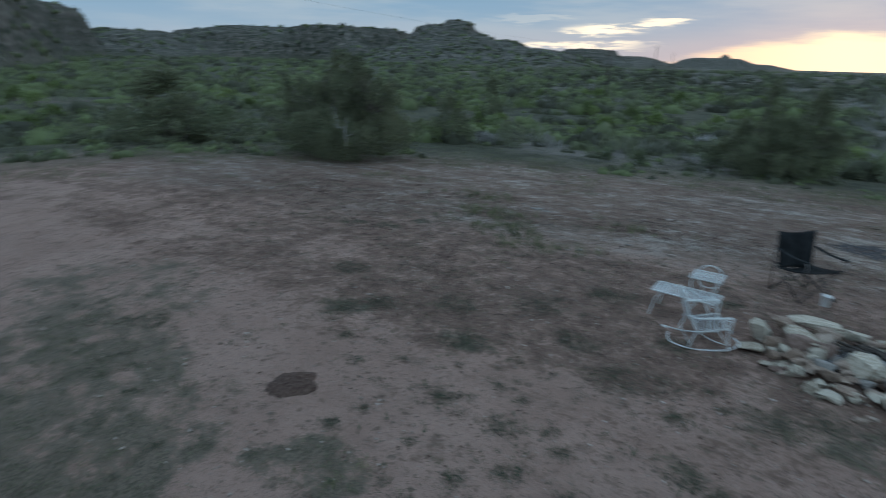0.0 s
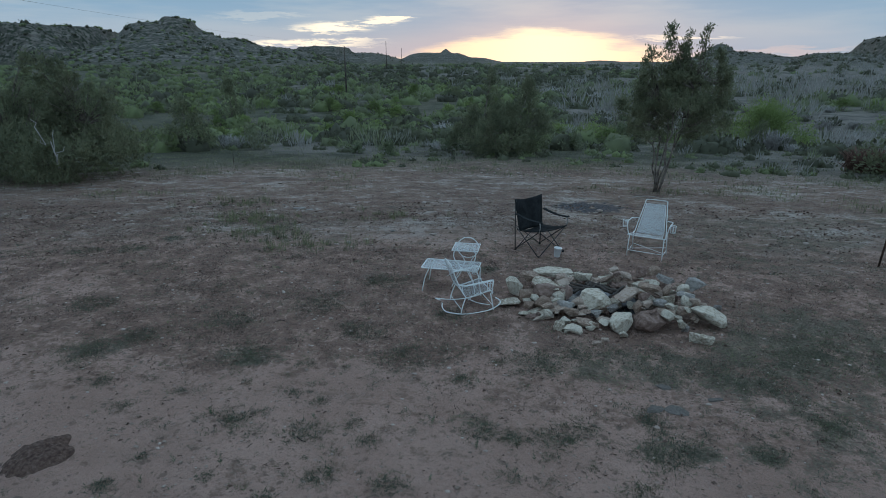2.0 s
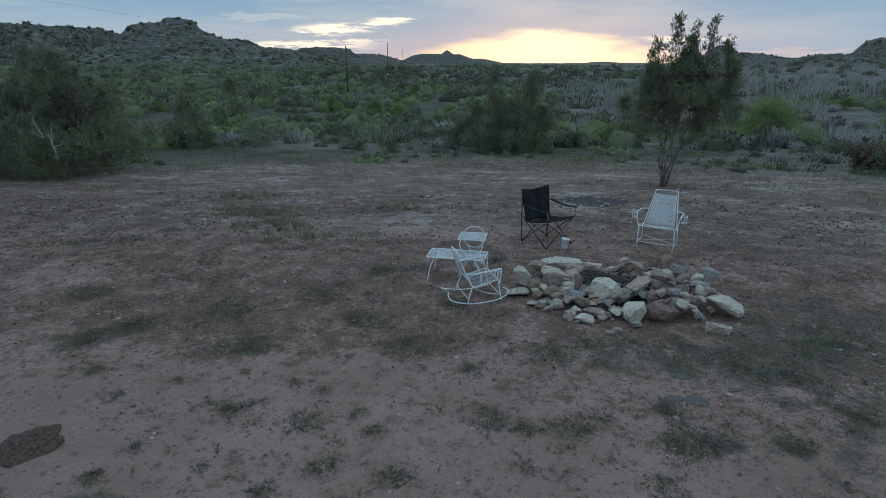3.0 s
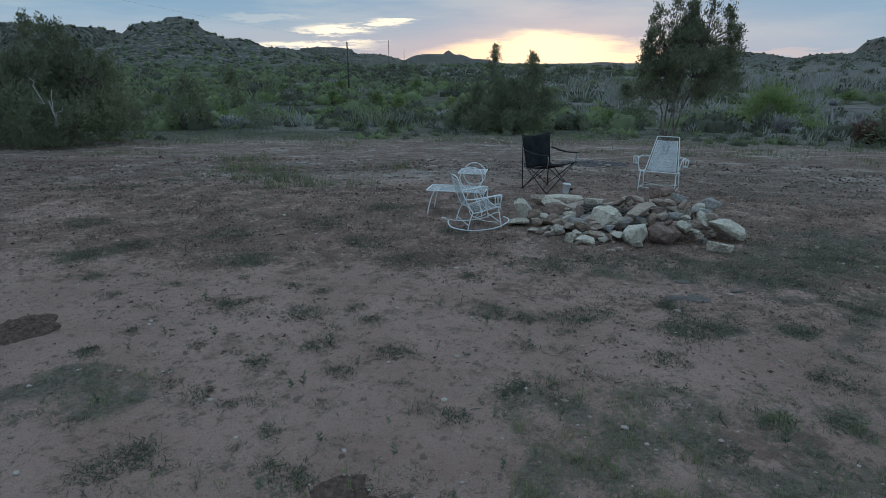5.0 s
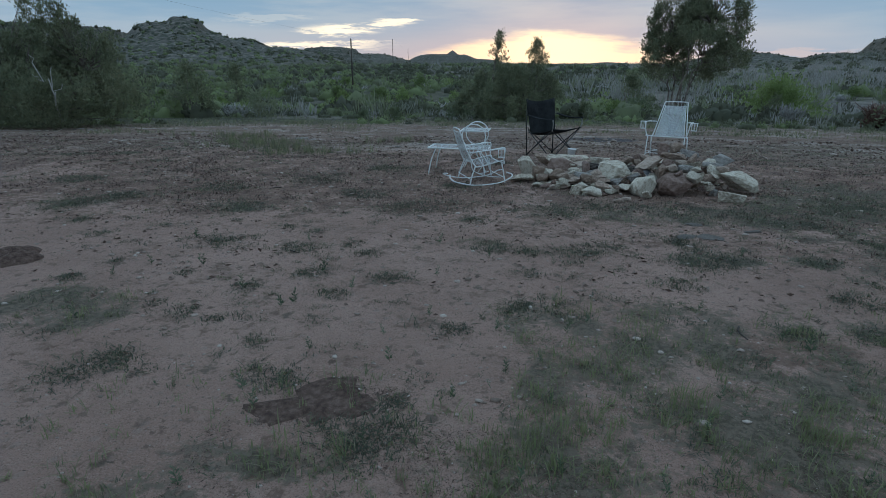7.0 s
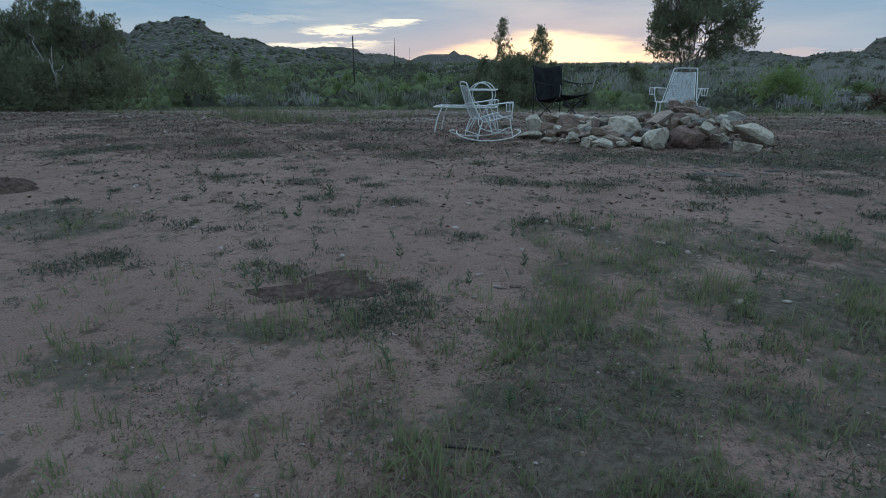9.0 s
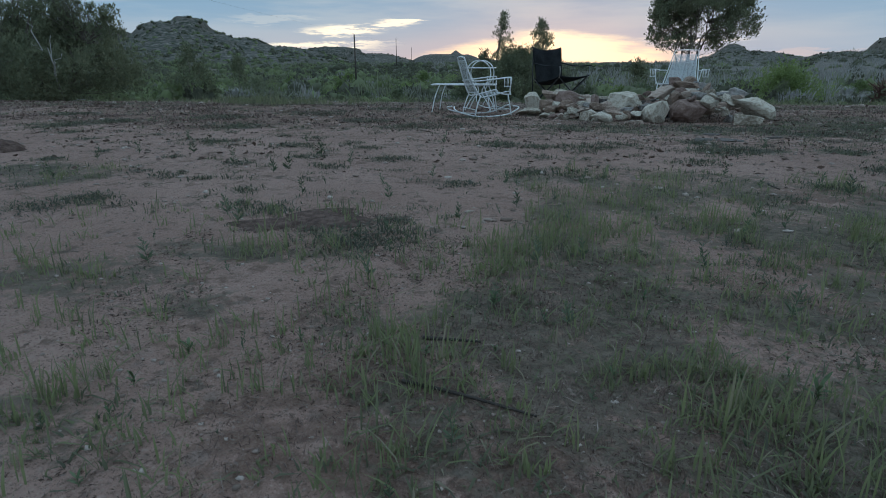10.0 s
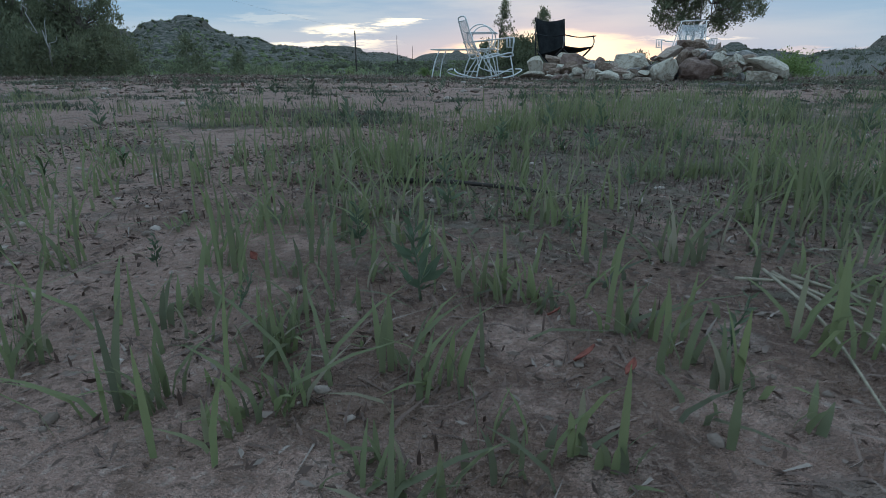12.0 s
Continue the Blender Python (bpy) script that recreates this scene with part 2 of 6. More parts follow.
def soil():
    m = bpy.data.materials.new("dry_pink_soil")
    m.use_nodes = True
    n = Nodes(m.node_tree)
    co = n.add("ShaderNodeTexCoord").outputs["Object"]
    att = {k: n.add("ShaderNodeAttribute", attribute_name=k).outputs["Fac"] for k in ("litter", "green", "gravel", "hill", "plain", "ash", "dry")}
    n1, n2, n3, n4 = n.noise(co, 0.9, 6.0), n.noise(co, 5.5, 6.0, 0.65), n.noise(co, 28.0, 5.0, 0.65), n.noise(co, 150.0, 3.0, 0.6)
    n5 = n.noise(co, 2.3, 7.0, 0.7)
    n6 = n.noise(co, 12.0, 5.0, 0.7)
    far = n.step(att["gravel"], 0.3, 1.0)
    near = n.math("SUBTRACT", 1.0, far)
    # bare soil: pale pink dust, a little crust, fine dark grit
    bare = n.mix(n.step(n1, 0.36, 0.64), (0.322, 0.202, 0.162), (0.395, 0.256, 0.208))
    bare = n.mix(n.math("MULTIPLY", n.step(n5, 0.53, 0.65), 0.5), bare, (0.225, 0.150, 0.120))
    bare = n.mix(n.math("MULTIPLY", n.step(n3, 0.53, 0.62), 0.45), bare, (0.270, 0.180, 0.146))
    bare = n.mix(n.math("MULTIPLY", n.step(n6, 0.565, 0.63), 0.6), bare, (0.150, 0.102, 0.080))
    bare = n.mix(n.math("MULTIPLY", n.step(n6, 0.42, 0.36), 0.45), bare, (0.410, 0.280, 0.230))
    bare = n.mix(n.math("MULTIPLY", n.step(n4, 0.57, 0.63), 0.65), bare, (0.120, 0.082, 0.064))
    bare = n.mix(n.math("MULTIPLY", n.step(n4, 0.42, 0.37), 0.5), bare, (0.43, 0.322, 0.272))
    crust = n.noise(co, 0.75, 9.0, 0.80, (0.75, 1.25, 1.0))
    bare = n.mix(n.math("MULTIPLY", far, 0.62), bare, (0.200, 0.160, 0.131))
    bare = n.mix(n.math("MULTIPLY", n.math("MULTIPLY", n.step(crust, 0.53, 0.58), n.math("ADD", 0.10, n.math("MULTIPLY", far, 0.90))), 0.75), bare, (0.082, 0.068, 0.054))
    bare = n.mix(n.math("MULTIPLY", n.math("MULTIPLY", n.step(crust, 0.50, 0.43), far), 0.85), bare, (0.400, 0.345, 0.305))
    crack = n.noise(co, 3.6, 8.0, 0.82, (0.8, 1.3, 1.0))
    bare = n.mix(n.math("MULTIPLY", n.math("MULTIPLY", n.step(crack, 0.53, 0.56), far), 0.60), bare, (0.058, 0.048, 0.038))
    bare = n.mix(n.math("MULTIPLY", n.math("MULTIPLY", n.step(crack, 0.44, 0.41), far), 0.5), bare, (0.42, 0.365, 0.32))
    # mats of tiny dead growth pressed into the dust
    for size, width in ((3.4, 0.22), (7.0, 0.26)):
        mat = n.add("ShaderNodeTexVoronoi", {"Vector": co, "Scale": size, "Randomness": 1.0})
        pick = n.add("ShaderNodeSeparateColor", {0: mat.outputs["Color"]}).outputs
        d = n.math("ADD", mat.outputs["Distance"], n.math("ADD", n.math("MULTIPLY", n.math("SUBTRACT", n6, 0.5), 1.3), n.math("MULTIPLY", n.math("SUBTRACT", n3, 0.5), 1.1)))
        spot = n.math("MULTIPLY", n.step(n.math("DIVIDE", d, n.math("ADD", 0.4, pick[1])), width, width - 0.2), n.step(pick[0], 0.52, 0.56))
        bare = n.mix(n.math("MULTIPLY", n.math("MULTIPLY", spot, near), 0.7), bare, n.mix(pick[2], (0.090, 0.076, 0.056), (0.130, 0.086, 0.067)))
    lf = n.math("ADD", att["litter"], n.math("ADD", n.math("MULTIPLY", n.math("SUBTRACT", n6, 0.5), 3.0), n.math("MULTIPLY", n.math("SUBTRACT", n5, 0.5), 3.2)))
    leaf = n.mix(n.step(n6, 0.43, 0.57), (0.066, 0.036, 0.027), (0.178, 0.108, 0.081))
    leaf = n.mix(n.math("MULTIPLY", n.step(n4, 0.54, 0.60), 0.7), leaf, (0.297, 0.200, 0.162))
    col = n.mix(n.math("MULTIPLY", n.step(lf, 0.30, 0.85), 0.8), bare, leaf)
    gf = n.math("ADD", att["green"], n.math("ADD", n.math("MULTIPLY", n.math("SUBTRACT", n3, 0.5), 1.8), n.math("MULTIPLY", n.math("SUBTRACT", n5, 0.5), 2.2)))
    moss = n.mix(n.step(n3, 0.42, 0.58), (0.080, 0.077, 0.054), (0.17, 0.142, 0.108))
    col = n.mix(n.math("MULTIPLY", n.step(gf, 0.35, 0.80), 0.8), col, moss)
    stones = n.add("ShaderNodeTexVoronoi", {"Vector": co, "Scale": 14.0, "Randomness": 1.0})
    chip = n.math("MULTIPLY", n.step(stones.outputs["Distance"], 0.34, 0.24), n.step(n.add("ShaderNodeSeparateColor", {0: stones.outputs["Color"]}).outputs[0], 0.55, 0.7))
    chip = n.math("MULTIPLY", n.math("MULTIPLY", chip, att["gravel"]), n.step(crust, 0.55, 0.45))
    col = n.mix(chip, col, n.mix(n.add("ShaderNodeSeparateColor", {0: stones.outputs["Color"]}).outputs[1], (0.17, 0.14, 0.12), (0.32, 0.275, 0.24)))
    af = n.math("ADD", att["ash"], n.math("MULTIPLY", n.math("SUBTRACT", n2, 0.5), 1.2))
    col = n.mix(n.step(af, 0.4, 0.7), col, n.mix(n.step(n3, 0.4, 0.65), (0.035, 0.033, 0.038), (0.12, 0.115, 0.12)))
    # scrub country: thin grass, bare red ground
    big = n.noise(co, 0.035, 6.0, 0.6)
    mid = n.noise(co, 0.35, 5.0, 0.6)
    scrub = n.mix(n.step(mid, 0.35, 0.65), (0.044, 0.046, 0.030), (0.088, 0.084, 0.058))
    scrub = n.mix(n.step(big, 0.56, 0.68), scrub, (0.150, 0.118, 0.098))
    worn = n.mix(n.step(mid, 0.35, 0.65), (0.085, 0.076, 0.065), (0.168, 0.148, 0.128))
    scrub = n.mix(n.step(n.math("ADD", att["dry"], n.math("MULTIPLY", n.math("SUBTRACT", mid, 0.5), 0.8)), 0.25, 0.6), scrub, worn)
    col = n.mix(att["plain"], col, scrub)
    # hill slopes: pale ledges of rock between dark scrub
    hz = n.add("ShaderNodeSeparateXYZ", {0: co}).outputs[2]
    warp = n.math("ADD", hz, n.math("MULTIPLY", big, 10.0))
    ledge = n.noise(n.add("ShaderNodeCombineXYZ", {0: n.math("MULTIPLY", warp, 0.32), 1: 0.0, 2: 0.0}).outputs[0], 1.0, 3.0, 0.6)
    rough_rock = n.noise(co, 0.22, 7.0, 0.75)
    rock = n.mix(n.step(rough_rock, 0.44, 0.58), (0.066, 0.060, 0.050), (0.140, 0.122, 0.104))
    rock = n.mix(n.math("MULTIPLY", n.math("MULTIPLY", n.step(ledge, 0.50, 0.58), n.step(rough_rock, 0.42, 0.56)), 0.6), rock, (0.225, 0.198, 0.172))
    dots = n.noise(co, 0.42, 2.0, 0.5)
    rock = n.mix(n.step(dots, 0.52, 0.57), rock, (0.028, 0.036, 0.022))
    col = n.mix(att["hill"], col, rock)
    h = n.math("ADD", n.math("MULTIPLY", n3, 0.6), n.math("ADD", n.math("MULTIPLY", n4, 0.22), n.math("MULTIPLY", n2, 1.2)))
    h = n.math("ADD", h, n.math("ADD", n.math("MULTIPLY", chip, 0.5), n.math("MULTIPLY", crack, 1.2)))
    b = n.add("ShaderNodeBump", {"Strength": 1.0, "Distance": 0.045, "Height": h})
    sh = n.add("ShaderNodeBsdfPrincipled", {"Base Color": col, "Roughness": 0.97, "Normal": b.outputs[0], "Specular IOR Level": 0.2})
    n.add("ShaderNodeOutputMaterial", {"Surface": sh.outputs[0]})
    return m


SOIL = soil()

# ---- numbers for the lie of the land ----
rng = np.random.default_rng(7)


def vnoise(x, y, seed=0):
    """Smooth lattice noise, -1 to 1."""
    x, y = np.asarray(x, float), np.asarray(y, float)
    xi, yi = np.floor(x).astype(np.int64), np.floor(y).astype(np.int64)
    fx, fy = x - xi, y - yi
    fx, fy = fx * fx * (3 - 2 * fx), fy * fy * (3 - 2 * fy)

    def lattice(i, j):
        k = (i * 374761393 + j * 668265263 + seed * 974634721) & 0x7FFFFFFF
        k = ((k ^ (k >> 13)) * 1274126177) & 0x7FFFFFFF
        return ((k ^ (k >> 16)) & 0xFFFF) / 32767.5 - 1
    a, b, c, d = lattice(xi, yi), lattice(xi + 1, yi), lattice(xi, yi + 1), lattice(xi + 1, yi + 1)
    return (a * (1 - fx) + b * fx) * (1 - fy) + (c * (1 - fx) + d * fx) * fy


def fbm(x, y, seed=0, octaves=4):
    return sum(vnoise(x * 2 ** i, y * 2 ** i, seed + i) * 0.5 ** i for i in range(octaves)) / 1.6


def smooth(v, lo, hi):
    t = np.clip((np.asarray(v, float) - lo) / (hi - lo), 0, 1)
    return t * t * (3 - 2 * t)


# hills: bearing, skyline angle, distance, half width in degrees, flat part of the top, depth
HILLS = [
    (-69.0, 3.25, 430, 9.8, 0.82, 170), (-57.0, 1.55, 700, 9.0, 0.6, 220), (-46.0, 1.95, 800, 9.0, 0.80, 220), (-38.3, 2.18, 760, 8.4, 0.86, 200),
    (-28.3, 3.38, 550, 11.0, 0.10, 160), (-27.9, 3.72, 545, 3.6, 0.34, 80), (-30.2, 3.25, 555, 4.6, 0.28, 110), (-23.2, 2.15, 550, 7.0, 0.12, 150), (-20.5, 1.42, 560, 9.0, 0.22, 160),
    (-15.4, 1.36, 900, 3.2, 0.70, 150), (-12.5, 0.92, 880, 6.0, 0.34, 160), (-3.8, 1.26, 1600, 1.3, 0.12, 90), (-4.6, 0.84, 1650, 4.4, 0.50, 200), (-1.6, 0.50, 1700, 4.0, 0.2, 200),
    (8.0, 0.06, 2500, 30.0, 0.85, 400), (11.0, 0.20, 2400, 2.4, 0.3, 200), (20.9, 1.72, 820, 3.0, 0.13, 75), (22.5, 0.88, 860, 6.5, 0.30, 320),
    (26.0, 0.62, 1100, 3.6, 0.5, 160), (30.0, 0.85, 700, 6.0, 0.30, 330), (36.6, 1.80, 740, 7.0, 0.72, 260), (48.0, 1.9, 760, 11.0, 0.7, 200)]


def hills(x, y):
    r, b = np.hypot(x, y), np.degrees(np.arctan2(x, y))
    out = np.zeros_like(r)
    for b0, e, dist, half, flat, depth in HILLS:
        wob = 1 + 0.16 * fbm(x / 90.0, y / 90.0, 31, 3)
        u = np.hypot((b - b0) / half, np.clip(dist - r, 0, None) / depth / 1.4 + np.clip(r - dist, 0, None) / depth) * wob
        s = np.clip((1 - u) / (1 - flat), 0, 1)
        s = np.where(flat < 0.2, s ** 1.15, s * s * (3 - 2 * s) * 0.55 + 0.45 * s)
        h = np.tan(radians(e)) * dist * s
        out = np.maximum(out, h)
    return out


def land(x, y):
    x, y = np.asarray(x, float), np.asarray(y, float)
    r = np.hypot(x, y)
    z = 0.010 * fbm(x * 1.7, y * 1.7, 3) + 0.005 * fbm(x * 9, y * 9, 5, 3) + 0.035 * fbm(x * 0.25, y * 0.25, 9) * smooth(r, 3, 9)
    fall = y - 8.9
    fall = 0.060 * np.clip(0.5 * (fall + np.sqrt(fall * fall + 0.6)) - 0.05, 0, None)
    dip = -np.maximum(3.5 * smooth(r, 15, 62), np.minimum(fall, 2.2)) * (1 - smooth(r, 150, 380))
    mid = 0.35 * fbm(x / 14, y / 14, 12) * smooth(r, 22, 60) + 2.0 * fbm(x / 120, y / 120, 14) * smooth(r, 200, 500)
    hl = hills(x, y)
    step = hl / 4.2 + 0.6 * fbm(x / 60, y / 60, 23)
    ledge = (smooth(step - np.floor(step), 0.55, 0.95) - (step - np.floor(step))) * 0.7
    crag = smooth(hl, 3, 12) * (0.9 * fbm(x / 18, y / 18, 21, 5) + 0.3 * fbm(x / 6, y / 6, 27, 3) + ledge)
    return z + dip + mid + hl + crag


def at(x, y):
    return float(land(np.array([x]), np.array([y]))[0])


# patches: x, y, half widths, strength
GREENS = [(0.62, 2.95, 0.42, 0.50, 0.9), (1.0, 2.55, 0.50, 0.35, 0.9), (1.35, 3.15, 0.65, 0.36, 0.6), (0.55, 1.55, 0.55, 0.45, 0.95), (0.6, 1.1, 0.75, 0.5, 0.95), (1.35, 1.6, 0.8, 0.6, 0.85), (2.2, 1.8, 1.0, 0.8, 0.7), (1.2, 0.75, 0.9, 0.5, 0.8),
          (-0.05, 1.15, 0.35, 0.3, 0.6), (-0.85, 1.62, 0.32, 0.13, 0.8), (-0.52, 1.62, 0.26, 0.13, 0.8), (-1.1, 1.36, 0.32, 0.2, 0.85), (-0.75, 1.2, 0.3, 0.15, 0.8), (-0.6, 0.62, 0.35, 0.15, 0.8)]
GREENS += [(-2.55, 2.98, 0.60, 0.42, 0.98), (-5.6, 2.6, 2.0, 1.3, 0.95), (-7.8, 4.2, 2.0, 1.6, 0.7), (-3.9, 2.6, 0.6, 0.45, 0.8), (2.3, 5.75, 1.9, 0.5, 0.8), (4.6, 6.6, 1.7, 1.3, 0.85), (5.6, 10.2, 2.6, 1.5, 0.5), (3.6, 5.0, 1.1, 0.7, 0.75), (3.4, 3.9, 1.0, 0.5, 0.6),
           (-6.9, 12.8, 0.9, 0.35, 0.7), (-6.35, 9.6, 0.35, 0.2, 0.8)]
GREENS += [(-4.6, 1.9, 1.6, 0.9, 1.0), (-2.9, 2.75, 0.55, 0.3, 0.95), (-6.5, 3.2, 1.5, 1.0, 1.0), (2.0, 4.25, 0.45, 0.22, 0.9), (2.8, 4.3, 0.3, 0.18, 0.8), (3.7, 4.6, 0.5, 0.35, 0.8), (1.0, 4.38, 0.4, 0.14, 0.7), (0.3, 4.6, 0.4, 0.16, 0.6), (3.9, 6.0, 0.9, 0.5, 0.9), (-6.0, 10.4, 0.4, 0.25, 0.7), (-4.5, 11.6, 0.6, 0.35, 0.6), (0.34, 8.9, 0.35, 0.35, 0.9), (9.0, 12.5, 4.0, 2.6, 0.6), (8.5, 8.0, 2.6, 1.8, 0.65), (6.3, 12.2, 2.2, 2.2, 0.7), (-2.59, 5.67, 0.5, 0.28, 0.8), (-4.5, 5.7, 0.5, 0.25, 0.6), (3.9, 10.9, 0.8, 0.5, 0.6)]
LITTERS = [(-2.6, 7.6, 4.6, 2.3, 0.80), (0.9, 5.0, 2.2, 0.8, 0.5), (4.2, 4.8, 2.5, 1.0, 0.5), (-8.5, 9.5, 4.5, 3.2, 0.7), (4.8, 11.2, 3.0, 1.4, 0.5), (-11.5, 12.5, 4.2, 3.2, 0.9), (3.9, 5.8, 1.3, 0.8, 0.9), (4.6, 7.6, 1.6, 1.5, 0.8), (-14.0, 12.0, 4.0, 3.0, 0.8), (5.2, 15.0, 1.6, 1.2, 0.7), (0.50, 0.38, 0.75, 0.45, 0.8), (0.30, 0.25, 0.42, 0.22, 0.85), (-0.10, 0.70, 0.4, 0.25, 0.6), (6.2, 9.5, 2.4, 2.2, 0.7), (1.85, 2.75, 0.45, 0.35, 0.8), (-0.6, 5.8, 0.8, 0.4, 0.9), (-4.1, 6.0, 0.6, 0.3, 0.9), (-5.0, 16.5, 4.0, 1.2, 0.35)]


def patches(rows, x, y, seed):
    out = np.zeros_like(x)
    for px, py, rx, ry, k in rows:
        d = np.hypot((x - px) / rx, (y - py) / ry) + 0.35 * fbm(x * 1.6 + px, y * 1.6, seed)
        out = np.maximum(out, k * (1 - smooth(d, 0.55, 1.15)))
    return out


def green_at(x, y):
    meadow = 0.85 * smooth(x - 0.05 - 0.34 * (y - 1.5) + 0.3 * fbm(x * 1.8, y * 1.8, 44), -0.12, 0.2) * (1 - smooth(y + 0.3 * fbm(x * 2, y * 2, 45), 2.9, 3.6)) * smooth(y, 0.2, 0.6) * smooth(fbm(x * 1.7, y * 1.7, 46), -0.42, 0.05)
    return np.clip(np.maximum(patches(GREENS, x, y, 41), meadow) * (0.8 + 0.5 * fbm(x * 4, y * 4, 43)), 0, 1)


def litter_at(x, y):
    wide = 0.76 * smooth(y + 0.8 * fbm(x * 0.5, y * 0.5, 51), 4.6, 6.4) * (1 - 0.6 * smooth(fbm(x * 0.22, y * 0.45, 53), 0.0, 0.45))
    return np.clip(np.maximum(patches(LITTERS, x, y, 47), wide) + 0.22 * fbm(x * 0.8, y * 0.8, 49), 0, 1)


def dry_country(x, y):
    """Grey bare brush (1) against green growth (0) over the plain."""
    b = np.arctan2(x, y)
    return np.clip(0.33 + 0.46 * np.sin(np.clip(b * 1.6 + 0.12, -1.5, 1.5)) + 0.55 * fbm(x / 26, y / 26, 73)
                   + 0.6 * np.exp(-((np.hypot(x, y) - 32) / 7) ** 2) * smooth(b, -0.5, -0.3) * (1 - smooth(b, -0.05, 0.1)), 0, 1)


# ---- mesh helpers ----
def grid_mesh(name, verts, quads, material, attrs=None, parent=None, label="", shade=False):
    me = bpy.data.meshes.new(name)
    verts, quads = np.asarray(verts, np.float32), np.asarray(quads, np.int32)
    k = quads.shape[1]
    me.vertices.add(len(verts))
    me.vertices.foreach_set("co", verts.ravel())
    me.loops.add(quads.size)
    me.loops.foreach_set("vertex_index", quads.ravel())
    me.polygons.add(len(quads))
    me.polygons.foreach_set("loop_start", np.arange(0, quads.size, k, dtype=np.int32))
    me.update(calc_edges=True)
    if shade:
        me.polygons.foreach_set("use_smooth", np.ones(len(quads), bool))
    for key, val in (attrs or {}).items():
        a = me.attributes.new(key, "FLOAT", "POINT")
        a.data.foreach_set("value", np.asarray(val, np.float32))
    me.materials.append(material)
    me.validate()
    ob = new(name, me)
    if parent:
        ob.parent = parent
    if label:
        ob["label"] = label
    return ob


class Shape:
    """Collects tubes, sheets and turned forms into one mesh."""

    def __init__(self):
        self.v, self.f = [], []

    def ring(self, centre, a, b, ra, rb, n):
        k = len(self.v)
        for i in range(n):
            w = 2 * math.pi * i / n
            self.v.append(centre + a * (ra * math.cos(w)) + b * (rb * math.sin(w)))
        return k

    def tube(self, pts, r, n=8, closed=False):
        pts = [Vector(p) for p in pts]
        m = len(pts)
        rs = r if isinstance(r, (list, tuple)) else [r] * m
        starts, up = [], None
        for i, p in enumerate(pts):
            q0, q1 = (pts[i - 1], pts[(i + 1) % m]) if closed else (pts[max(0, i - 1)], pts[min(m - 1, i + 1)])
            d = (q1 - q0).normalized()
            if up is None:
                up = Vector((0, 0, 1)) if abs(d.z) < 0.9 else Vector((1, 0, 0))
            a = d.cross(up).normalized() if d.cross(up).length > 1e-4 else d.orthogonal().normalized()
            up = a.cross(d).normalized()
            starts.append(self.ring(p, a, up, rs[i], rs[i], n))
        for i in range(m if closed else m - 1):
            s, e = starts[i], starts[(i + 1) % m]
            for j in range(n):
                self.f.append((s + j, s + (j + 1) % n, e + (j + 1) % n, e + j))
        if not closed:
            self.f.append(tuple(starts[0] + j for j in reversed(range(n))))
            self.f.append(tuple(starts[-1] + j for j in range(n)))
        return self

    def lathe(self, rows, n=24, at_=(0, 0, 0)):
        at_ = Vector(at_)
        starts = [self.ring(at_ + Vector((0, 0, z)), Vector((1, 0, 0)), Vector((0, 1, 0)), r, r, n) for r, z in rows]
        for s, e in zip(starts, starts[1:]):
            for j in range(n):
                self.f.append((s + j, s + (j + 1) % n, e + (j + 1) % n, e + j))
        self.f.append(tuple(starts[0] + j for j in reversed(range(n))))
        self.f.append(tuple(starts[-1] + j for j in range(n)))
        return self

    def sheet(self, fn, nu, nv, thick=0.004):
        """A sheet fn(u, v) with thickness along its normal."""
        k = len(self.v)
        for side in (0.5, -0.5):
            for i in range(nu + 1):
                for j in range(nv + 1):
                    u, v = i / nu, j / nv
                    p = Vector(fn(u, v))
                    du = Vector(fn(min(1, u + 0.01), v)) - Vector(fn(max(0, u - 0.01), v))
                    dv = Vector(fn(u, min(1, v + 0.01))) - Vector(fn(u, max(0, v - 0.01)))
                    self.v.append(p + du.cross(dv).normalized() * (side * thick))
        w, t = nv + 1, (nu + 1) * (nv + 1)
        for i in range(nu):
            for j in range(nv):
                a = k + i * w + j
                self.f.append((a, a + w, a + w + 1, a + 1))
                self.f.append((t + a, t + a + 1, t + a + w + 1, t + a + w))
        edge = [k + j for j in range(w)] + [k + i * w + nv for i in range(1, nu + 1)] + [k + nu * w + j for j in range(nv - 1, -1, -1)] + [k + i * w for i in range(nu - 1, 0, -1)]
        for a, b in zip(edge, edge[1:] + edge[:1]):
            self.f.append((a, b, b + t, a + t))
        return self

    def box(self, lo, hi):
        k = len(self.v)
        for z in (lo[2], hi[2]):
            for x, y in ((lo[0], lo[1]), (hi[0], lo[1]), (hi[0], hi[1]), (lo[0], hi[1])):
                self.v.append(Vector((x, y, z)))
        for q in ((3, 2, 1, 0), (4, 5, 6, 7), (0, 1, 5, 4), (1, 2, 6, 5), (2, 3, 7, 6), (3, 0, 4, 7)):
            self.f.append(tuple(k + i for i in q))
        return self


def part(name, shape, material, parent=None, label="", flat=False):
    me = bpy.data.meshes.new(name)
    me.from_pydata([tuple(v) for v in shape.v], [], shape.f)
    me.update()
    me.polygons.foreach_set("use_smooth", [not flat and len(p.vertices) < 6 for p in me.polygons])
    me.materials.append(material)
    ob = new(name, me)
    if parent:
        ob.parent = parent
    if label:
        ob["label"] = label
    return ob


def thing(name, label, category, m=None, group="", kind=""):
    ob = tagged(new(name), label, category, group, kind)
    ob.empty_display_size = 0.1
    if m is not None:
        ob.matrix_basis = m
    return ob


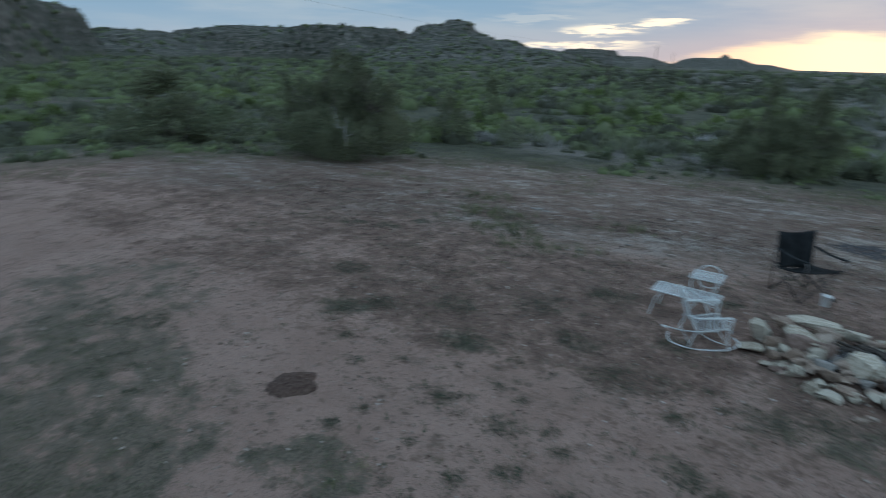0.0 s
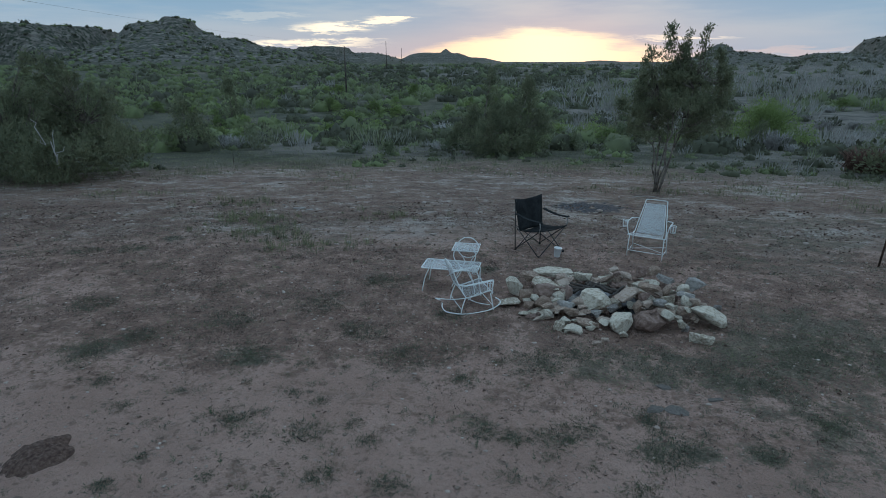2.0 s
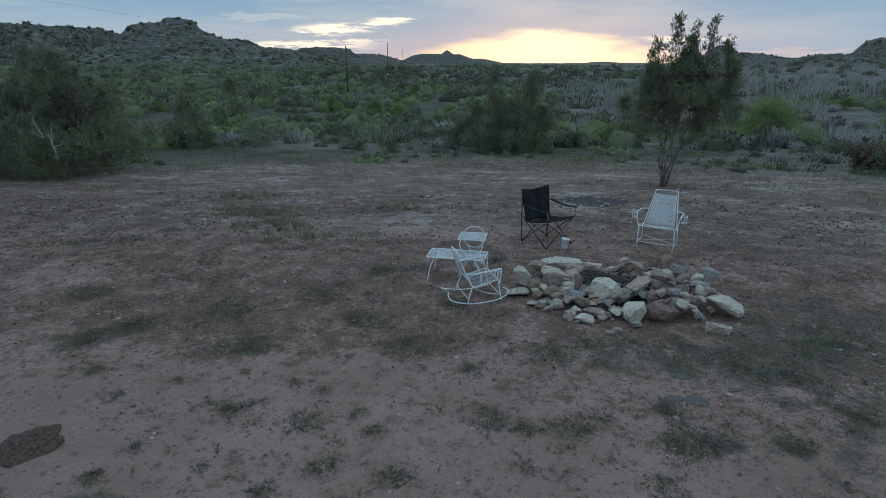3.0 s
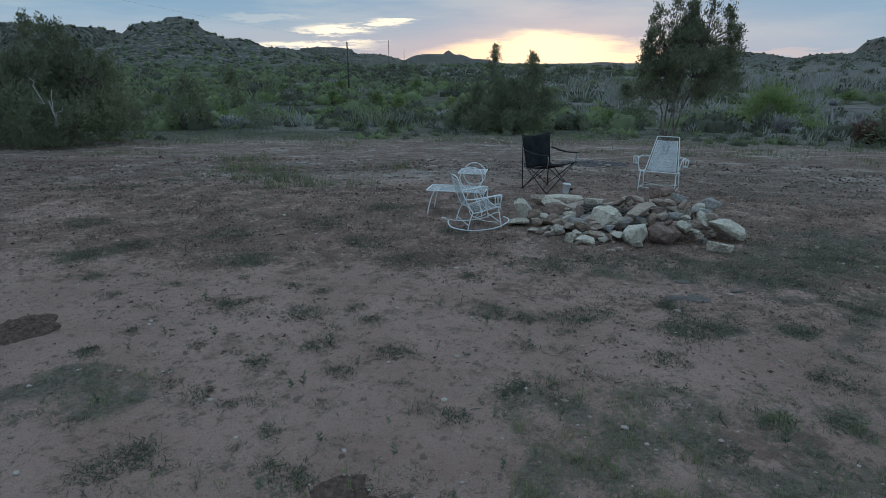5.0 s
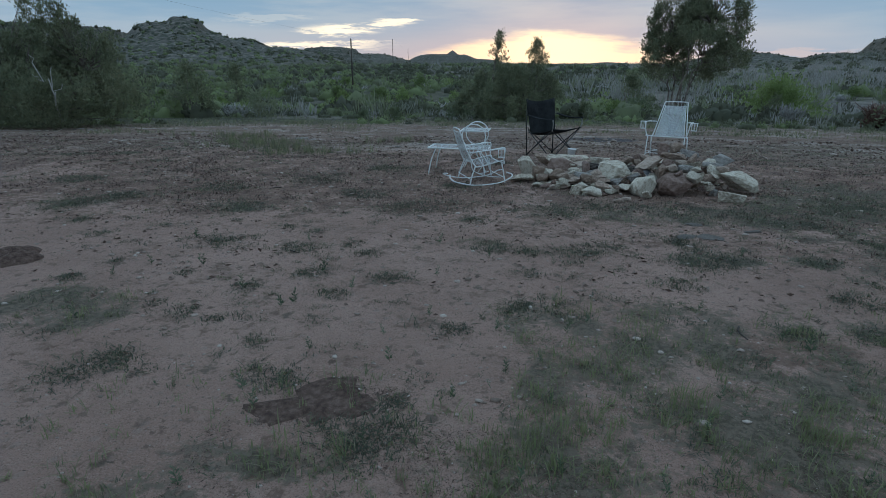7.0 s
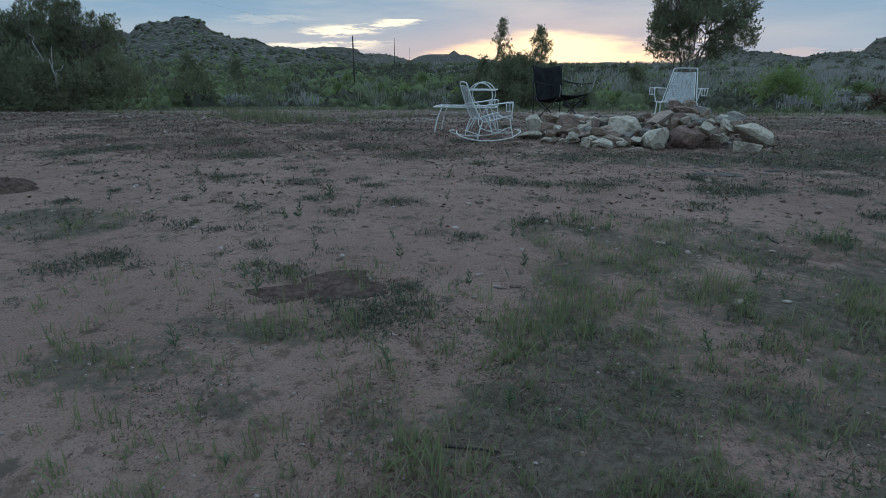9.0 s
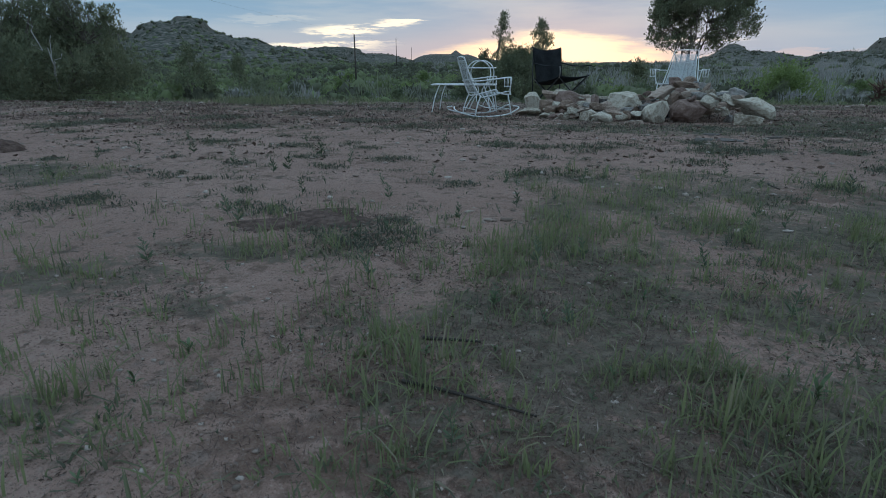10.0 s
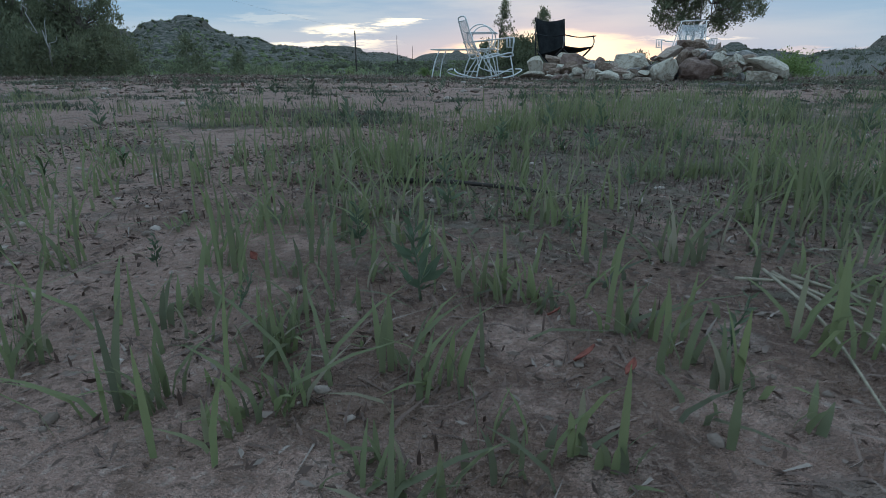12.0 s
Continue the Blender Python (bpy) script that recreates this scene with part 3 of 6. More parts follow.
def bow(pts, n=6, closed=False):
    """A smooth line through the points."""
    p = [Vector(q) for q in pts]
    m, out = len(p), []
    for i in range(m if closed else m - 1):
        if closed:
            a, b, c, d = p[i - 1], p[i], p[(i + 1) % m], p[(i + 2) % m]
        else:
            a, b, c, d = p[max(0, i - 1)], p[i], p[i + 1], p[min(m - 1, i + 2)]
        for k in range(n):
            t = k / n
            out.append(0.5 * ((2 * b) + (c - a) * t + (2 * a - 5 * b + 4 * c - d) * t * t + (3 * b - a - 3 * c + d) * t ** 3))
    if not closed:
        out.append(p[-1])
    return out


# ---- the ground: one sheet from underfoot to the horizon ----
def build_ground():
    rs = [0.05]
    while rs[-1] < 4800:
        rs.append(rs[-1] * (1.010 if 360 < rs[-1] < 900 else 1.029) + 0.002)
    rs = np.array(rs)
    bs = np.radians(np.concatenate([np.arange(-78, 44, 0.28), np.arange(44, 282, 5.0)]))
    R, B = np.meshgrid(rs, bs, indexing="ij")
    x, y = 0.2 + R * np.sin(B), -0.15 + R * np.cos(B)
    x, y = x.ravel(), y.ravel()
    z = land(x, y)
    nb, nr = len(bs), len(rs)
    i, j = np.meshgrid(np.arange(nr - 1), np.arange(nb), indexing="ij")
    j2 = (j + 1) % nb
    quads = np.stack([i * nb + j, i * nb + j2, (i + 1) * nb + j2, (i + 1) * nb + j], -1).reshape(-1, 4)[:, ::-1]
    verts = np.stack([x, y, z], -1)
    verts = np.vstack([verts, [[0.2, -0.15, at(0.2, -0.15)]]])
    r = np.hypot(x, y)
    hl = hills(x, y)
    edge = 24 + 3.0 * fbm(x / 5, y / 5, 61) + 1.5 * fbm(x / 1.3, y / 1.3, 65)
    attrs = {"litter": litter_at(x, y), "dry": dry_country(x, y), "green": np.maximum(green_at(x, y), 0.5 * smooth(r, 21, 26)), "gravel": np.clip(0.25 + smooth(y + 1.5 * fbm(x / 3, y / 3, 63), 8, 14), 0, 1),
             "hill": smooth(hl, 0.8, 4), "plain": smooth(r - edge, -3, 5),
             "ash": np.maximum(0.78 - 0.78 * smooth(np.hypot((x - 3.02) / 1.8, (y - 14.69) / 1.3), 0.2, 1.1), 1.0 - smooth(np.hypot((x - 1.95) / 1.0, (y - 7.7) / 0.75), 0.5, 1.1))}
    attrs = {k: np.append(v, 0.0) for k, v in attrs.items()}
    ob = grid_mesh("ground", verts, quads, SOIL, attrs, shade=True)
    tagged(ob, "dry pinkish soil clearing with leaf litter, scrub plain and hills", "ground", kind="structure")


build_ground()


# ---- plants ----
def leaf_quads(base, way, length, width, fold=0.25):
    """One bent four-cornered leaf at each base, pointing along way."""
    n = len(base)
    way = way / np.linalg.norm(way, axis=1, keepdims=True)
    side = np.cross(way, rng.normal(size=(n, 3)))
    side /= np.linalg.norm(side, axis=1, keepdims=True) + 1e-9
    up = np.cross(side, way)
    L, W = np.reshape(length, (-1, 1)), np.reshape(width, (-1, 1))
    mid = base + way * L * 0.5
    v = np.stack([base, mid + side * W * 0.5 + up * W * fold, base + way * L, mid - side * W * 0.5 + up * W * fold], 1).reshape(-1, 3)
    return v, np.arange(4 * n).reshape(-1, 4)


def branch_line(shape, a, b, r0, r1, wob, n=5, sides=6):
    a, b = Vector(a), Vector(b)
    pts = [a.lerp(b, k / n) + Vector(rng.normal(size=3)) * (wob * math.sin(math.pi * k / n)) for k in range(n + 1)]
    shape.tube(pts, [r0 + (r1 - r0) * k / n for k in range(n + 1)], sides)
    return pts


def shrub(name, label, category, height, width, base, clumps, per, leaf, leaf_mat, wood_mat, stems=4, lean=(0.0, 0.0), top=0.55, up=0.9, ragged=0.35, stem_r=0.05, low_gap=0.0, group="", spires=(), slim=0.42, limbs=1, puff=(0.09, 0.16), spire_n=36):
    """A woody plant: stems, limbs to every clump, and a crown of many small sprays."""
    root = thing(name, label, category, group=group)
    wood = Shape()
    centres, sizes = [], []
    for k in range(clumps):
        u = rng.uniform(0, 1) ** 0.85
        prof = math.sin(math.pi * min(1, (u * 0.82 + 0.16)) ** top) if u < 0.98 else 0.25
        ang = rng.uniform(0, 2 * math.pi)
        rad = width * 0.5 * max(0.12, prof) * math.sqrt(rng.uniform(0.05, 1)) * (1 + ragged * rng.normal() * 0.5)
        z = base + u * (height - base) * (1 + 0.06 * rng.normal())
        tip_over = 0.75 + 0.25 * u
        centres.append((lean[0] * tip_over + rad * math.cos(ang), lean[1] * tip_over + rad * math.sin(ang), z))
        sizes.append(width * rng.uniform(*puff))
    for dx, dy, h, w in spires:
        for q in range(int(spire_n * w)):
            u = 0.5 + 0.5 * (q + rng.uniform()) / int(spire_n * w)
            rad, ang = w * 0.5 * rng.uniform(0.15, 1.0) * min(1.0, (1.08 - u) / 0.42), rng.uniform(0, 6.28)
            centres.append((dx + rad * math.cos(ang), dy + rad * math.sin(ang), h * u))
            sizes.append(w * rng.uniform(0.085, 0.15))
    tops = []
    for s in range(stems):
        ang = 2 * math.pi * (s + rng.uniform(-0.3, 0.3)) / stems
        tip = (lean[0] * 0.9 + width * 0.2 * math.cos(ang), lean[1] * 0.9 + width * 0.2 * math.sin(ang), base + (height - base) * rng.uniform(0.55, 0.85))
        foot = (0.05 * math.cos(ang), 0.05 * math.sin(ang), -0.05)
        tops.append(branch_line(wood, foot, tip, stem_r * rng.uniform(0.7, 1.1), stem_r * 0.25, 0.05 * height * 0.4, 7))
    for c in centres[::limbs]:
        start = min((p for line in tops for p in line), key=lambda p: (p - Vector(c)).length + 0.8 * max(0, p.z - c[2] + 0.15))
        branch_line(wood, start, c, stem_r * 0.26, stem_r * 0.07, 0.03, 3, 4)
    c, s = np.array(centres), np.array(sizes)
    each = np.clip(per * (s / (width * 0.5 * (puff[0] + puff[1]))) ** 1.4, per * 0.16, per * 1.3).astype(int)
    idx = np.repeat(np.arange(len(c)), each)
    n = len(idx)
    d = rng.normal(size=(n, 3))
    d /= np.linalg.norm(d, axis=1, keepdims=True)
    sprig = c[idx] + d * (s[idx] * rng.uniform(0.1, 1.35, n))[:, None] * np.array([1, 1, 1.15])
    ways = d * 0.8 + np.array([0, 0, up]) + rng.normal(size=(n, 3)) * 0.35
    k = 4
    base_p = np.repeat(sprig, k, 0) + rng.normal(size=(n * k, 3)) * leaf * 0.35
    w = np.repeat(ways, k, 0) + rng.normal(size=(n * k, 3)) * 0.55
    L = leaf * rng.uniform(0.6, 1.3, n * k)
    v, q = leaf_quads(base_p, w, L, L * slim)
    keep = np.repeat(v.reshape(-1, 4, 3)[:, 0, 2] > low_gap, 4)
    v = v[keep]
    q = np.arange(len(v)).reshape(-1, 4)
    part("trunk", wood, wood_mat, root)
    grid_mesh("foliage", v, q, leaf_mat, parent=root)
    return root


def brush(name, label, height, width, count, wood_mat):
    """Bare grey stems standing up in a fan."""
    root = thing(name, label, "dead shrub", group="grey brush")
    s = Shape()
    for k in range(count):
        ang, sp = rng.uniform(0, 2 * math.pi), abs(rng.normal()) * 0.5
        foot = Vector((0.12 * width * rng.normal(), 0.12 * width * rng.normal(), -0.05))
        tip = foot + Vector((width * 0.5 * sp * math.cos(ang), width * 0.5 * sp * math.sin(ang), height * rng.uniform(0.5, 1.0)))
        pts = branch_line(s, foot, tip, 0.030, 0.012, 0.05, 3, 3)
        for f in (1, 2):
            branch_line(s, pts[f], pts[f] + Vector((rng.normal() * 0.22, rng.normal() * 0.22, rng.uniform(0.1, 0.4))), 0.020, 0.009, 0.02, 1, 3)
    part("dead_wood", s, wood_mat, root)
    return root


def put(root, x, y, turn=0.0, size=1.0, sink=0.03, tall=1.0):
    root.matrix_basis = pose(x, y, at(x, y) - sink, 0, 0, turn) @ Matrix.Diagonal((size, size, size * tall, 1))
    return root


def put_copy(root, x, y, turn=0.0, size=1.0, sink=0.03, tall=1.0):
    return copy_thing(root, pose(x, y, at(x, y) - sink, 0, 0, turn) @ Matrix.Diagonal((size, size, size * tall, 1)))


def build_plants():
    # the three that stand round the clearing
    tall = [(2.1 * math.cos(k * 2.4) * (0.3 + 0.7 * (k % 5) / 4), 1.5 * math.sin(k * 2.4) * (0.3 + 0.7 * (k % 5) / 4), 3.45 - 0.95 * (k % 5) / 4 + 0.3 * math.sin(k * 5.1), 1.0) for k in range(17)]
    wide = put(shrub("juniper_bush", "wide dark green juniper bush with bare grey limbs low down", "bush", 2.0, 5.3, 0.2, 190, 62, 0.085, JUNIPER, BARK, 7, slim=0.34, top=1.05, up=1.2, stem_r=0.07, spires=tall, limbs=3, puff=(0.045, 0.085), spire_n=30), -14.57, 18.36, 20, 1.120)
    put(shrub("juniper_bush", "rounded dark juniper bush with two taller tops", "bush", 1.75, 4.3, 0.1, 150, 60, 0.085, JUNIPER, BARK, 6, slim=0.34, top=0.9, up=1.2, stem_r=0.055, puff=(0.045, 0.085), spire_n=30, limbs=2,
              spires=((-0.62, 0.0, 3.3, 1.0), (0.85, 0.1, 3.0, 1.2), (-1.3, 0.3, 1.9, 1.0), (0.1, -0.3, 1.95, 1.1), (1.5, 0.2, 1.7, 0.9), (-1.9, 0.0, 1.2, 0.9))), 1.28, 29.13, 0, 1.261)
    put(shrub("juniper_tree", "small juniper tree with several thin bare stems and a ragged crown", "tree", 3.15, 2.3, 1.35, 150, 46, 0.062, JUNIPER, BARK, 6, slim=0.36, lean=(0.30, 0.15), top=0.85, up=1.2, ragged=0.15, stem_r=0.034, puff=(0.045, 0.085), spire_n=44,
              spires=((-0.50, 0.1, 3.65, 0.75), (-0.08, 0.2, 4.25, 0.75), (0.35, 0.1, 4.0, 0.7), (0.80, 0.1, 4.22, 0.65), (1.25, 0.2, 3.65, 0.8), (0.4, 0.4, 3.8, 0.8), (-0.66, 0.0, 3.1, 0.75), (1.45, 0.1, 3.2, 0.75))), 5.59, 17.48, 0, 1.154)
    s = Shape()
    l0 = branch_line(s, (0.1, 0.0, 0.05), (0.97, -2.77, 1.07), 0.040, 0.020, 0.06, 6)
    l1 = branch_line(s, l0[-1], (0.60, -2.90, 2.10), 0.018, 0.006, 0.06, 6)
    branch_line(s, l1[1], (1.02, -2.78, 1.81), 0.013, 0.005, 0.04, 4)
    branch_line(s, l0[-1], (1.19, -2.77, 1.37), 0.012, 0.005, 0.03, 4)
    branch_line(s, l1[3], tuple(l1[3] + Vector((-0.22, 0, 0.18))), 0.009, 0.004, 0.03, 4)
    part("dead_limb", s, DEADWOOD, wide, "bleached bare limb")
    yucca = thing("yucca", "pale spiky yucca beside the juniper bush", "yucca")
    s = Shape()
    s.lathe([(0.05, -0.05), (0.09, 0.05), (0.07, 0.16), (0.02, 0.2)], 10)
    part("crown", s, BARK, yucca)
    a, lift = rng.uniform(0, 6.28, 90), rng.uniform(0.15, 1.4, 90)
    ways = np.stack([np.cos(a) * np.cos(lift), np.sin(a) * np.cos(lift), np.sin(lift)], -1)
    v, q = leaf_quads(ways * 0.05 + np.array([0, 0, 0.12]), ways, rng.uniform(0.6, 0.95, 90), 0.03, 0.3)
    grid_mesh("leaves", v, q, YUCCA, parent=yucca)
    put(yucca, 4.34, 32.88, 0, 1.22)
    russet = brush("dead_shrub", "low russet brown leafless shrub at the rim of the clearing", 0.9, 2.0, 150, RUSSET)
    put(russet, 15.58, 23.47, 0, 1.12)
    # kinds to plant over the plain
    jun = [shrub("juniper_bush", "small dark juniper bush on the scrub plain", "bush", h, w, 0.08, 32, 26, 0.13, JUNIPER, BARK, 4, limbs=3, top=t, stem_r=0.04, group="junipers on the plain") for h, w, t in ((2.3, 2.4, 0.75), (2.6, 2.2, 0.65))]
    mes = [shrub("mesquite_bush", "bright green mesquite bush in spring leaf", "bush", h, w, 0.05, 26, 13, 0.16, MESQUITE, BARK, 5, limbs=3, top=0.85, up=0.5, stem_r=0.03, group="mesquite bushes") for h, w in ((1.9, 3.2), (1.5, 2.2))]
    oli = [shrub("scrub_bush", "dull olive green low scrub bush", "bush", h, w, 0.05, 22, 15, 0.14, OLIVE, DEADWOOD, 5, limbs=3, top=0.85, up=0.6, stem_r=0.025, group="scrub bushes") for h, w in ((1.2, 2.2), (0.8, 1.6))]
    dry = [brush("dead_shrub", "leafless grey shrub with thin upright stems", h, w, c, GREYBRUSH) for h, w, c in ((1.6, 2.6, 75), (1.2, 2.4, 66))]
    green = shrub("mesquite_bush", "broad bright green mesquite bush at the foot of the slope", "bush", 2.75, 6.0, 0.05, 110, 34, 0.15, MESQUITE, BARK, 6, limbs=3, top=0.8, up=0.6, stem_r=0.04, ragged=0.5)
    put(green, 20.2, 42.6, 10)
    put(jun[0], -15.6, 29.2, 0, 1.1)
    put(jun[1], -29.6, 66.0, 40, 1.8)
    put(mes[0], 8.2, 41.0, 40, 0.85)
    put(mes[1], -14.0, 60.0, 0, 1.2)
    put(oli[0], -12.5, 30.5, 0, 1.0)
    put(oli[1], 5.2, 32.0, 0, 1.0)
    put(dry[0], -14.0, 31.0, 0, 0.7, tall=0.8)
    put(dry[1], 6.0, 42.0, 0, 1.1)
    for kind, x, y, turn, size, tall in (
            (jun[0], -24.0, 17.6, 80, 1.55, 0.55), (jun[1], -26.3, 18.4, 10, 1.4, 0.5), (oli[0], -22.6, 19.0, 10, 1.5, 0.9), (oli[0], -29.0, 19.5, 200, 1.5, 0.9), (jun[0], -38.0, 24.0, 10, 1.2, 0.6), (oli[0], -34.0, 21.0, 100, 1.5, 0.9), (jun[0], 19.2, 40.4, 60, 0.7, 1.0), (jun[1], 15.4, 21.4, 60, 0.8, 0.75),
            (oli[0], 9.8, 39.0, 70, 1.1, 0.9), (jun[1], 10.6, 44.0, 70, 0.75, 0.85), (dry[0], 16.0, 50.0, 70, 1.2, 1.0), (dry[1], -3.2, 48.0, 10, 1.1, 1.0), (oli[0], -5.0, 40.0, 50, 1.0, 0.8), (oli[1], -1.6, 31.0, 50, 0.9, 0.9),
            (oli[0], -17.5, 30.4, 15, 1.0, 0.8), (oli[1], -6.3, 28.8, 15, 0.5, 1.0), (oli[1], -4.6, 27.9, 95, 0.7, 1.0), (dry[0], 27.0, 42.0, 15, 1.2, 1.1), (dry[1], 31.0, 44.0, 75, 1.2, 1.2), (mes[0], -28.0, 47.0, 75, 1.0, 0.7), (dry[1], 36.0, 47.0, 5, 1.2, 1.2), (dry[0], 24.0, 50.0, 55, 1.3, 1.0), (mes[0], 40.0, 60.0, 75, 1.2, 0.8)):
        put_copy(kind, x, y, turn, size, tall=tall)
    pool = {"j": jun, "m": mes, "o": oli, "d": dry}
    made = 0
    while made < 160:
        b, r = radians(rng.uniform(-72, 46)), 37 + 95 * rng.uniform() ** 1.25
        x, y = r * math.sin(b), r * math.cos(b)
        k = float(dry_country(np.array([x]), np.array([y]))[0])
        kind = "m" if k < 0.35 else "o" if k < 0.5 else "d"
        if rng.uniform() < 0.14:
            kind = "jomo"[rng.integers(4)]
        if abs(x + 0.10 * y) < 3 and r < 60 and kind != "o":
            continue
        size = rng.uniform(0.55, 1.05) * (0.62 + r / 150)
        put_copy(pool[kind][rng.integers(2)], x, y, rng.uniform(0, 360), size * (1.15 if kind == "d" else 1.0), tall=rng.uniform(0.6, 0.9) * (1.35 if kind == "d" else 1.0))
        made += 1
    # low scrub between the bushes: big hummocks, then small ones
    for n, r0, r1, s0, s1, per, leaf in ((1500, 22.5, 85, 0.16, 0.5, 30, 0.40), (1350, 33, 150, 0.6, 1.7, 80, 0.24)):
        b, r = np.radians(rng.uniform(-74, 46, n)), r0 * np.exp(rng.uniform(0, 1, n) * np.log(r1 / r0))
        x, y = r * np.sin(b), r * np.cos(b)
        ok = (r > 24 + 3.5 * fbm(x / 5, y / 5, 61)) & (fbm(x / 9, y / 9, 67) > -0.12)
        x, y = x[ok], y[ok]
        n = len(x)
        k = dry_country(x, y) + 0.12 * rng.normal(size=n)
        tint = np.where(rng.uniform(size=n) < 0.42, rng.uniform(0.0, 0.18, n), np.where(k < 0.5, rng.uniform(0.28, 0.56, n), rng.uniform(0.58, 0.92, n)))
        mass("low_scrub", "low green and grey scrub between the bushes", x, y, rng.uniform(s0, s1, n) * (0.75 + np.hypot(x, y) / 200), tint, per, leaf)
    # the far scrub: one mass
    n = 5200
    b = np.radians(rng.uniform(-76, 48, n))
    r = 80 * np.exp(rng.uniform(0, 1, n) ** 0.6 * np.log(640 / 80))
    x, y = r * np.sin(b), r * np.cos(b)
    k = dry_country(x, y) + 0.10 * rng.normal(size=n)
    tint = np.where(k < 0.34, rng.uniform(0.34, 0.58, n), np.where(k < 0.52, rng.uniform(0.14, 0.46, n), rng.uniform(0.60, 0.88, n)))
    dark = rng.uniform(size=n) < 0.16 + 0.5 * smooth(np.abs(r - 230), 90, 40) * smooth(np.abs(b), 0.4, 0.1)
    tint = np.where(dark, rng.uniform(0.02, 0.12, n), tint)
    size = np.where(dark, rng.uniform(1.5, 3.2, n), rng.uniform(1.0, 2.6, n))
    mass("distant_brush", "distant green and grey brush covering the plain", x, y, size, tint, 26, 0.32)
    # junipers on the slopes
    n = 14000
    b = np.radians(rng.uniform(-76, 44, n))
    r = rng.uniform(370, 1000, n)
    x, y = r * np.sin(b), r * np.cos(b)
    keep = (hills(x, y) > 1.2) & (fbm(x / 45, y / 45, 69) > rng.uniform(-0.6, 0.5, n))
    x, y = x[keep], y[keep]
    mass("hillside_scrub", "dark junipers dotted over rocky hill slopes", x, y, np.exp(rng.uniform(np.log(0.7), np.log(2.2), len(x))), rng.uniform(0.0, 0.05, len(x)), 12, 0.42)


def mass(name, label, x, y, size, tint, per, leaf):
    """Low plants without number: leafy ones, and grey ones of bare upright stems."""
    bare = tint > 0.56
    for pick, kind, long, slim, up in ((~bare, name, leaf, 0.6, 0.45), (bare, "grey_" + name, min(1.1, leaf * 3.2), 0.10, 1.6)):
        if pick.sum() > 20:
            sprays(kind, label, x[pick], y[pick], size[pick], tint[pick], per, long, slim, up)


def lobe_form(detail):
    bm = bmesh.new()
    bmesh.ops.create_icosphere(bm, subdivisions=detail, radius=1.0)
    form = np.array([v.co[:] for v in bm.verts]), np.array([[v.index for v in f.verts] for f in bm.faces])
    bm.free()
    return form


def sprays(name, label, x, y, size, tint, per, leaf, slim, up):
    """Hummocks of three uneven lobes: a dense heart with leaves standing out of it, or fans of bare stems."""
    z = land(x, y)
    n = len(x)
    lobes = 3
    lob = rng.normal(size=(n, lobes, 3)) * np.array([0.42, 0.42, 0.12])
    big = rng.uniform(0.45, 0.8, (n, lobes))
    idx = np.repeat(np.arange(n), per)
    which = rng.integers(lobes, size=n * per)
    d = rng.normal(size=(n * per, 3))
    d /= np.linalg.norm(d, axis=1, keepdims=True)
    d[:, 2] = np.abs(d[:, 2])
    leafy = slim > 0.2
    depth = rng.uniform(0.75, 1.0, n * per) if leafy else rng.uniform(0.0, 1.0, n * per) ** 0.4
    foot = np.stack([x, y, z], -1)
    p = foot[idx] + (lob[idx, which] + d * (big[idx, which] * depth)[:, None] * np.array([1.0, 1.0, 1.15])) * size[idx][:, None]
    L = size[idx] * leaf * rng.uniform(0.5, 1.0, n * per)
    low = np.array([0, 0, 0.10]) * size[idx][:, None]
    v, q = leaf_quads(p - low, d * 0.8 + np.array([0, 0, up]) + rng.normal(size=d.shape) * 0.45, L, L * slim)
    t = np.repeat(tint[idx] + rng.normal(size=n * per) * 0.035, 4)
    ob = grid_mesh(name, v, q, FARBRUSH, {"tint": t})
    tagged(ob, label, "vegetation", kind="stuff")
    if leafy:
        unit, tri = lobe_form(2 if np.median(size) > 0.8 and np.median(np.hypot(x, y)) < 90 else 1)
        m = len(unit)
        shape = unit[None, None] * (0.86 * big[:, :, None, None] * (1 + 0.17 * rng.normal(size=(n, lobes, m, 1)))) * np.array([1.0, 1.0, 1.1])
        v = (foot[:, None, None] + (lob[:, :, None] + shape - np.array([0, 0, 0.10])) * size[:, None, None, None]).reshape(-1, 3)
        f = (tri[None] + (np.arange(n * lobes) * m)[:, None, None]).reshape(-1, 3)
        # solid filler lobes, tinted at 0.85 of the leaves and so darker
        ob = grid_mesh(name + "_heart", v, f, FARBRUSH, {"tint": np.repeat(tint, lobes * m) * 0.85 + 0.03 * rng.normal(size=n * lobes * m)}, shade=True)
        tagged(ob, "dense lobed hearts of low scrub, darker than the leaves", "vegetation", kind="stuff")


build_plants()


